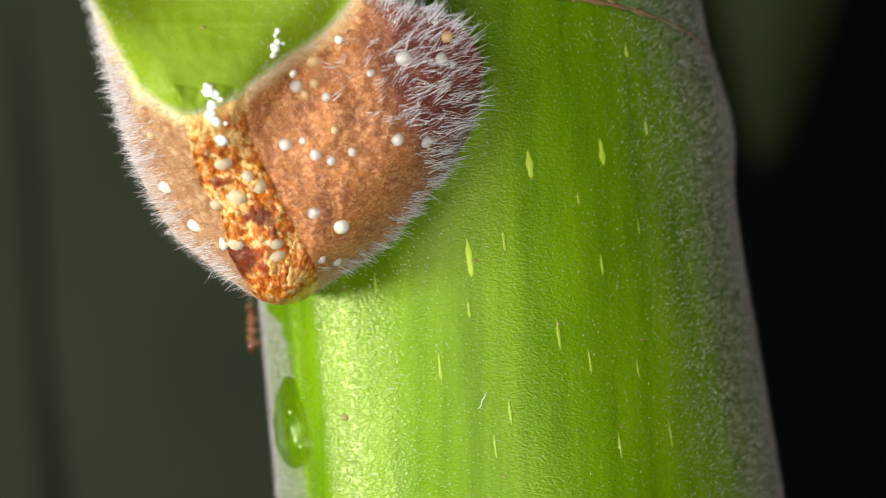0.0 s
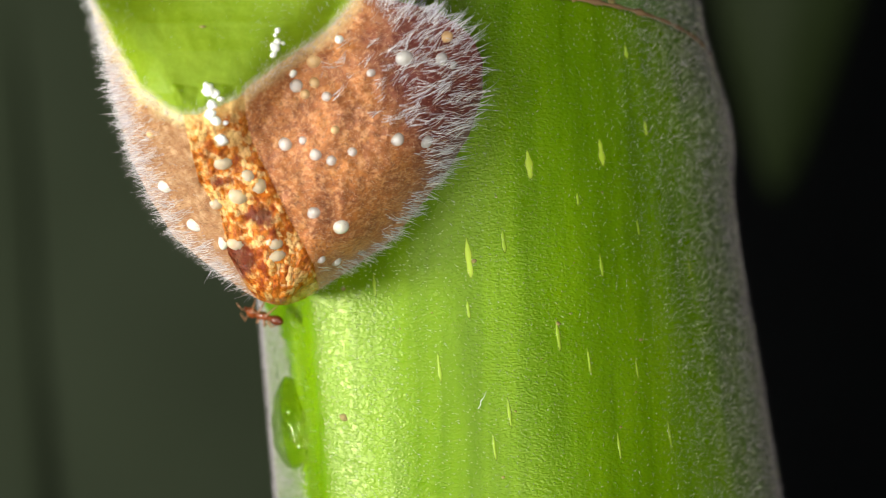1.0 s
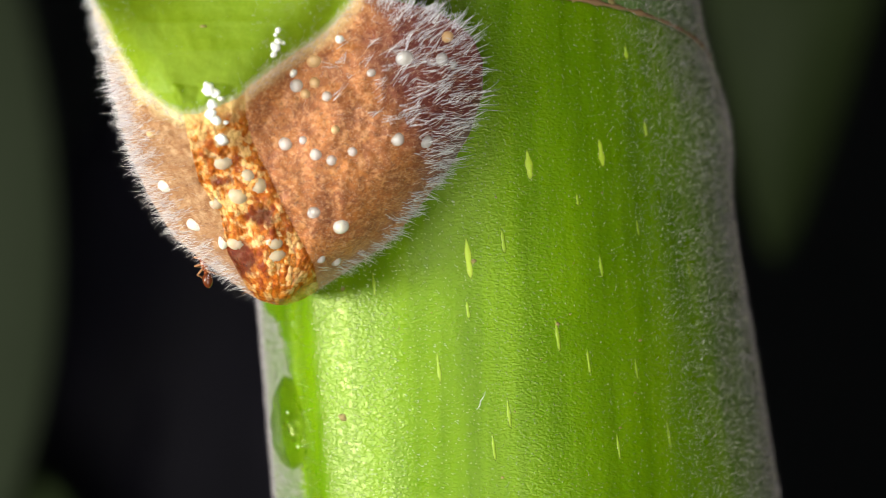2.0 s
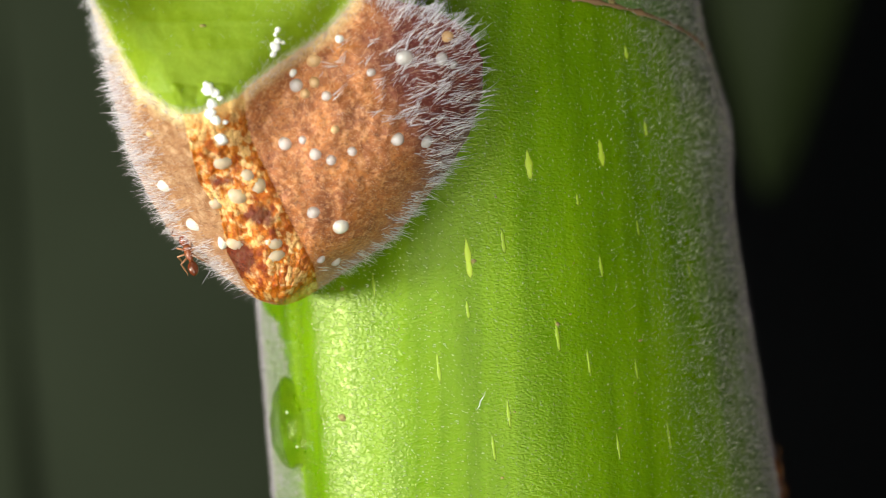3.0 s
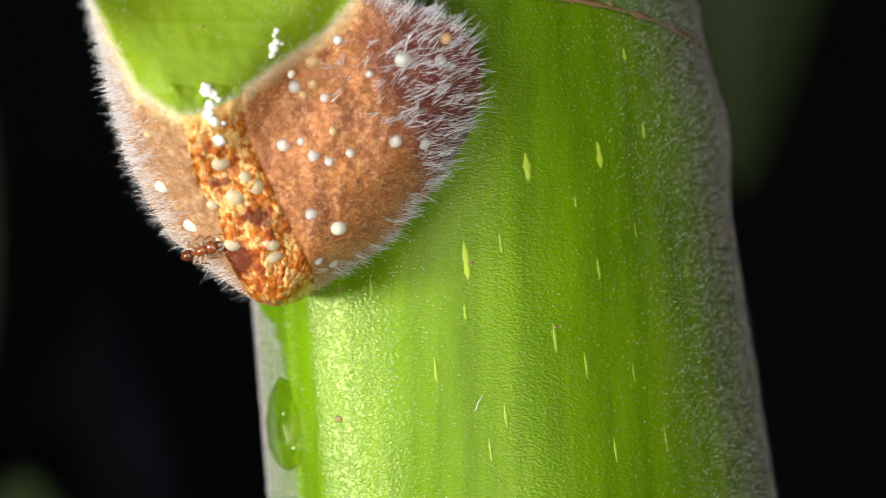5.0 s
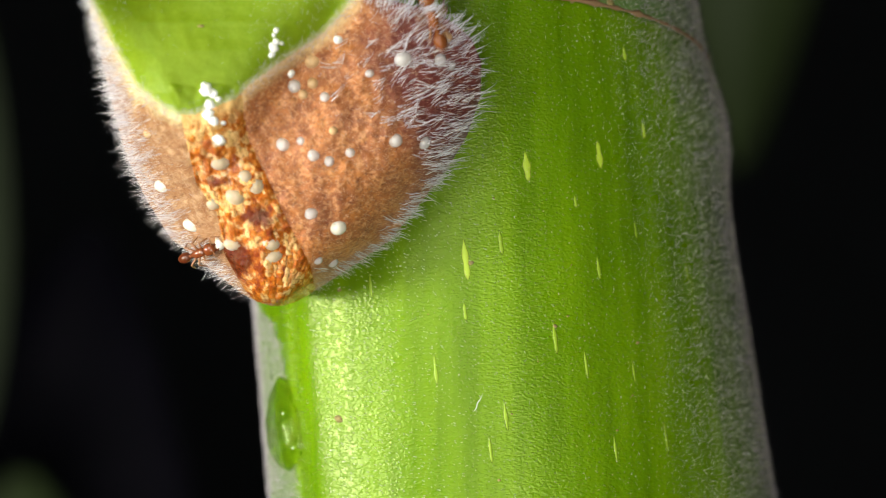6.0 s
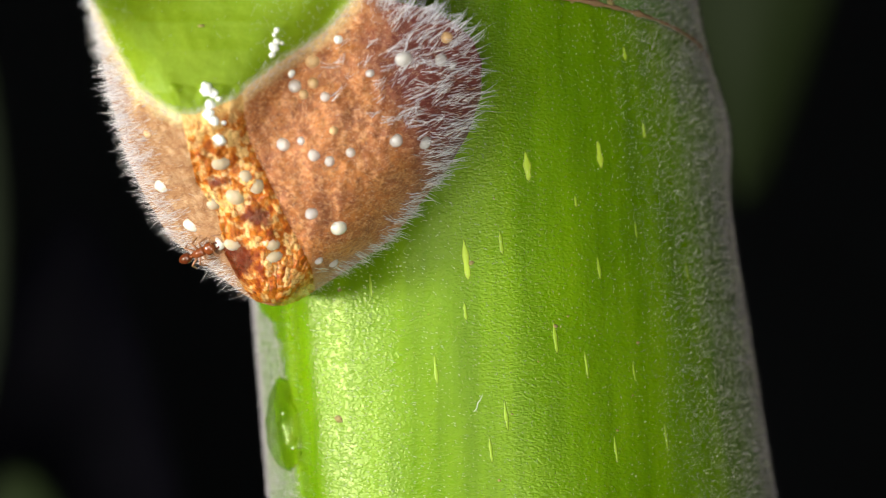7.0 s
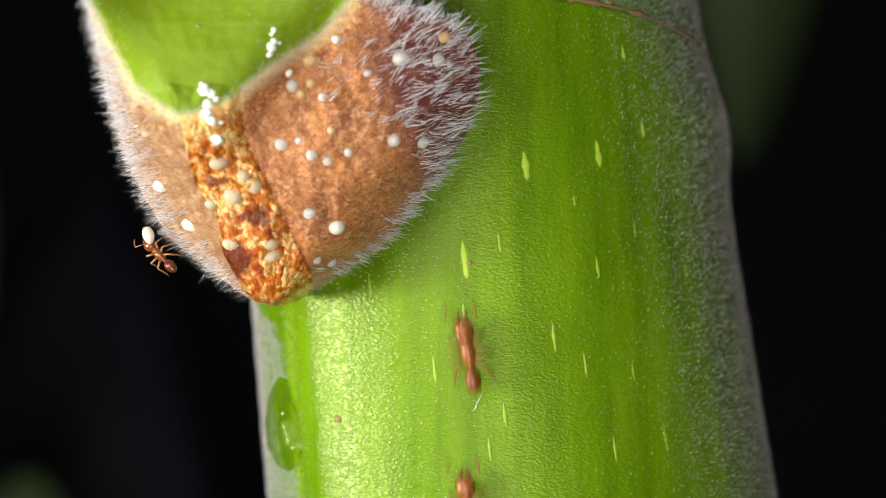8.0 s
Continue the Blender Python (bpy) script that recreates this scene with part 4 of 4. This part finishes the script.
def build_ground():
    n, size = 60, 12.0
    verts = []
    for i in range(n):
        for j in range(n):
            x, y = (i / (n - 1) - 0.5) * 2, (j / (n - 1) - 0.5) * 2
            x, y = size * x * abs(x), size * y * abs(y)
            verts.append((x, y, -0.87 + 0.03 * noise.noise(Vector((x * 3, y * 3, 0)))))
    me = mesh_of("ground", verts, grid_faces(n, n), SOIL)
    return tagged(new("ground", me), "dark forest soil", "ground", kind="structure")


build_ground()


def build_backdrop():
    """A ring of dark foliage far round the plant, open to the sky."""
    n, rows = 72, 14
    verts = []
    for i in range(rows):
        for j in range(n):
            a = 2 * math.pi * j / n
            r = 3.0 + 0.35 * noise.noise(Vector((math.cos(a) * 6, math.sin(a) * 6, i * 0.8)))
            r *= math.cos(i / (rows - 1) * 1.45) ** 0.5
            verts.append((r * math.cos(a), r * math.sin(a), -0.9 + 3.2 * math.sin(i / (rows - 1) * 1.45)))
    me = mesh_of("backdrop", verts, grid_faces(rows, n, True), LEAF_DARK)
    return tagged(new("backdrop", me), "dark foliage in the distance", "foliage", kind="structure")


build_backdrop()


# ---- movement ----
def stand(place, normal, heading):
    """The pose of an ant with its feet at place, facing heading."""
    z = normal.normalized()
    x = (heading - z * heading.dot(z)).normalized()
    m = Matrix((x, z.cross(x), z)).transposed().to_4x4()
    return Matrix.Translation(place) @ m


def on_stem(u, v, angle):
    """On the stem's near face at a bearing; angle of the heading, 0 along -x, 90 up."""
    p, n, up = stem_frame(*stem_hit(u, v))
    side = up.cross(n)
    return stand(p, n, side * -math.cos(radians(angle)) + up * math.sin(radians(angle)))


def round_stem(phi, v, angle):
    p, n, up = stem_frame(phi, v)
    side = up.cross(n)
    return stand(p, n, side * -math.cos(radians(angle)) + up * math.sin(radians(angle)))


def on_pad(u, v, angle):
    p, n, up = leaf_base_frame(u, v)
    n = (n * 0.5 + Vector((0.1, -0.8, 0))).normalized()
    return stand(p - n * 0.0005, n, Vector((math.cos(radians(angle)), 0, math.sin(radians(angle)))))


def on_rim(u, v, y, angle, normal=(-0.62, -0.72, -0.2), lean=0.0):
    """By the hairy rim; the bearing is that of the body's middle."""
    n = Vector(normal).normalized()
    return stand(at(u, v, y) - n * 0.00055, n, Vector((math.cos(radians(angle)), lean, math.sin(radians(angle)))))


def felt_y(u, v):
    return leaf_base_y(max(u, lerp_table(EDGE_L, v) + 10), v)


def on_felt(u, v, angle, lean=0.0):
    """On the hair tips of the side pad or at its rim; the bearing is that of the body's middle."""
    c, s = math.cos(radians(angle)), math.sin(radians(angle))
    here, ahead = felt_y(u, v) - 0.5, felt_y(u + 40 * c, v - 40 * s) - 0.5
    slope = max(-0.65, min(0.65, (ahead - here) / 1.1)) + lean
    y = min(here, ahead + 1.1 * 0.65)
    way = Vector((c, slope, s)).normalized()
    n = Vector((-0.35, -0.9, -0.15))
    n = (n - way * n.dot(way)).normalized()
    return stand(at(u, v, y) - n * 0.00055, n, way)


def stride(ant, start, end, rate=9.0, reach=20.0):
    """Legs swing in turns from start to end, and rest before and after."""
    for leg in [c for c in ant.children if c.name.split(".")[0] == "leg"]:
        home = leg.location.copy()
        side = leg["swing"]
        rows = [(0.0, Matrix.Translation(home))]
        steps = max(2, int((end - start) * rate * 2))
        for i in range(steps + 1):
            t = start + (end - start) * i / steps
            a = reach * side * (1 if i % 2 else -1) * (0 if i in (0, steps) else 1)
            if t > rows[-1][0] + 0.03 and t < 7.97:
                rows.append((t, Matrix.Translation(home) @ pose(0, 0, 0, 0, 0, a)))
        rows.append((8.0, Matrix.Translation(home)))
        walk(leg, rows)


def motions():
    rim_low = (-0.75, -0.6, -0.3)
    walk(ants[0], [(0.0, on_rim(428, 592, 13, 92, (-1, 0.1, 0))), (0.1, on_rim(448, 560, 13, 95, (-1, 0.3, 0))), (0.3, on_rim(446, 540, 9, 150, (-0.8, 0.2, -0.5))),
        (0.4, on_rim(438, 545, 7, 155, (-0.8, -0.1, -0.6))), (0.5, on_rim(434, 560, 5, 132, (-0.5, -0.4, -0.7), 0.8)), (0.6, on_rim(442, 558, 4, 132, (-0.5, -0.5, -0.7), 0.8)),
        (0.8, on_rim(456, 566, 4, 130, (-0.5, -0.5, -0.7), 0.9)), (1.0, on_rim(461, 566, 4, 130, (-0.5, -0.5, -0.7), 0.9)), (1.2, on_rim(454, 565, 4, 132, (-0.5, -0.5, -0.7), 0.9)),
        (1.3, on_rim(417, 551, 3.5, 150, (-0.5, -0.5, -0.7), 0.6)), (1.4, on_rim(390, 524, 2.5, 150, rim_low)), (1.5, on_rim(373, 519, 2, 148, rim_low)),
        (1.6, on_rim(361, 507, 1.5, 130, rim_low)), (1.7, on_rim(358, 480, 1, 100, rim_low)), (2.8, on_felt(330, 468, 112, 0.5)),
        (3.0, on_felt(328, 456, 108, 0.5)), (3.2, on_felt(330, 448, 78, 1.5)), (3.4, on_felt(332, 452, 70, 1.5)), (3.6, on_felt(334, 446, 68, 1.3)),
        (3.8, on_felt(346, 444, 52, 0.4)), (4.0, on_felt(347, 445, 45)), (4.2, on_felt(344, 449, 28)), (4.4, on_felt(345, 446, 20)),
        (4.7, on_felt(347, 446, 18)), (5.8, on_felt(343, 452, 18)), (6.5, on_felt(342, 452, 20)), (7.0, on_felt(343, 452, 22)),
        (7.2, on_felt(331, 451, 22)), (7.3, on_felt(322, 452, 22)), (7.4, on_felt(321, 456, 20)), (7.5, on_felt(303, 447, 38)),
        (7.6, on_felt(295, 447, 96)), (7.7, on_felt(290, 450, 106)), (7.8, on_felt(290, 455, 128)), (7.9, on_felt(292, 461, 130)), (8.0, on_felt(287, 457, 136))])

    def hold(u, v, y, angle):
        return Matrix.Translation(at(u, v, y)) @ pose(0, 0, 0, 0, -angle, 0)
    rest = carried_body.matrix_basis.copy()
    y0 = rest.translation.y / MM
    walk(carried_body, [(0.0, rest), (7.0, rest), (7.1, hold(380, 430, y0, 76)), (7.2, hold(376, 430, y0, 70)), (7.3, hold(369, 430, y0, 66)), (7.4, hold(365, 438, y0, 62)),
        (7.5, hold(336, 434, y0 + 0.6, 65)), (7.6, hold(299, 409, felt_y(299, 409) - 0.9, 82)), (7.7, hold(285, 398, felt_y(285, 398) - 0.9, 98)), (7.8, hold(265, 403, felt_y(265, 403) - 0.9, 112)),
        (7.9, hold(263, 411, felt_y(263, 411) - 0.9, 105)), (8.0, hold(265, 417, felt_y(265, 417) - 0.9, 108))])

    walk(ants[1], [(0.0, round_stem(96, 1500, 95)), (2.6, round_stem(96, 1450, 95)), (3.0, round_stem(101, 885, 97)), (3.1, round_stem(102, 755, 97)), (3.2, round_stem(103, 615, 100)),
        (3.35, round_stem(118, 470, 95)), (4.2, round_stem(150, -500, 92)), (8.0, round_stem(150, -900, 92))])
    walk(ants[2], [(0.0, round_stem(140, -700, -90)), (3.5, round_stem(140, -400, -90)), (3.8, round_stem(112, 60, -90)), (3.9, round_stem(100, 190, -95)), (4.0, round_stem(90, 165, -92)),
        (4.1, round_stem(80, 340, -92)), (4.2, round_stem(86, 620, -90)), (4.3, round_stem(96, 860, -90)), (4.7, round_stem(100, 1600, -90)), (8.0, round_stem(100, 1900, -90))])
    walk(ants[3], [(0.0, on_stem(850, 1330, 92)), (5.0, on_stem(850, 1250, 92)), (5.5, on_stem(856, 700, 92)), (5.7, on_stem(856, 420, 92)), (5.8, on_stem(848, 268, 95)),
        (5.9, on_pad(797, 126, 118)), (6.0, on_pad(768, 45, 112)), (6.1, round_stem(-4, -60, 110)), (6.5, round_stem(-4, -480, 90)), (8.0, round_stem(-4, -900, 90))])
    walk(ants[4], [(0.0, on_stem(1100, 1330, 80)), (5.7, on_stem(1095, 1260, 80)), (6.0, on_stem(1118, 1015, 95)), (6.1, on_stem(1160, 682, 97)), (6.2, on_stem(1196, 472, 122)),
        (6.3, on_stem(1224, 203, 135)), (6.4, round_stem(82, 55, 75)), (6.5, round_stem(96, 55, 105)), (6.7, round_stem(125, -260, 95)), (8.0, round_stem(130, -700, 90))])
    walk(ants[5], [(0.0, on_stem(850, 1400, 92)), (7.4, on_stem(850, 1330, 92)), (7.8, on_stem(850, 1000, 92)), (7.9, on_stem(848, 835, 88)), (8.0, on_stem(834, 640, 86))])
    walk(ants[6], [(0.0, on_stem(838, 1480, 92)), (7.5, on_stem(838, 1400, 92)), (7.9, on_stem(838, 1080, 92)), (8.0, on_stem(832, 915, 92))])
    for ant, start, end in ((ants[0], 1.2, 1.8), (ants[1], 2.6, 4.2), (ants[2], 3.5, 4.7), (ants[3], 5.0, 6.5), (ants[4], 5.7, 6.7), (ants[5], 7.4, 8.0), (ants[6], 7.5, 8.0)):
        stride(ant, start, end)

    def sway(u):
        return facing(u, 1500, 250, 90 + 4)
    walk(swaying_leaf, [(t, sway(u)) for t, u in ((0.0, 60), (0.2, 20), (0.3, -230), (0.5, -520), (0.65, -560), (0.8, -430), (0.9, -60), (1.0, 60), (1.15, 40), (1.3, -330), (1.5, -530),
        (1.7, -560), (2.3, -250), (2.8, 60), (3.0, 40), (3.2, -60), (3.4, -240), (3.6, -400), (3.8, -470), (4.1, -530), (5.0, -560), (5.8, -520), (6.4, -570), (7.0, -540), (8.0, -580))])
    walk(faint_glow_leaf, [(t, facing(u, v, 330, 80)) for t, u, v in ((0.0, -60, 1950), (0.5, 20, 1950), (1.0, 20, 1950), (1.7, 0, 1950), (2.5, -20, 2400), (3.0, -100, 2900), (6.0, -260, 2500), (7.0, -280, 2480), (7.5, -190, 2230), (8.0, -260, 2400))])
    walk(side_leaf, [(t, facing(u - 30, v - 290, 300, -91)) for t, u, v in ((0.0, 1410, -1480), (0.5, 1400, -1590), (1.0, 1440, -1430), (1.5, 1450, -1250), (2.8, 1440, -1430), (4.0, 1420, -1390), (6.0, 1400, -1470), (7.0, 1420, -1410), (8.0, 1400, -1490))])


motions()
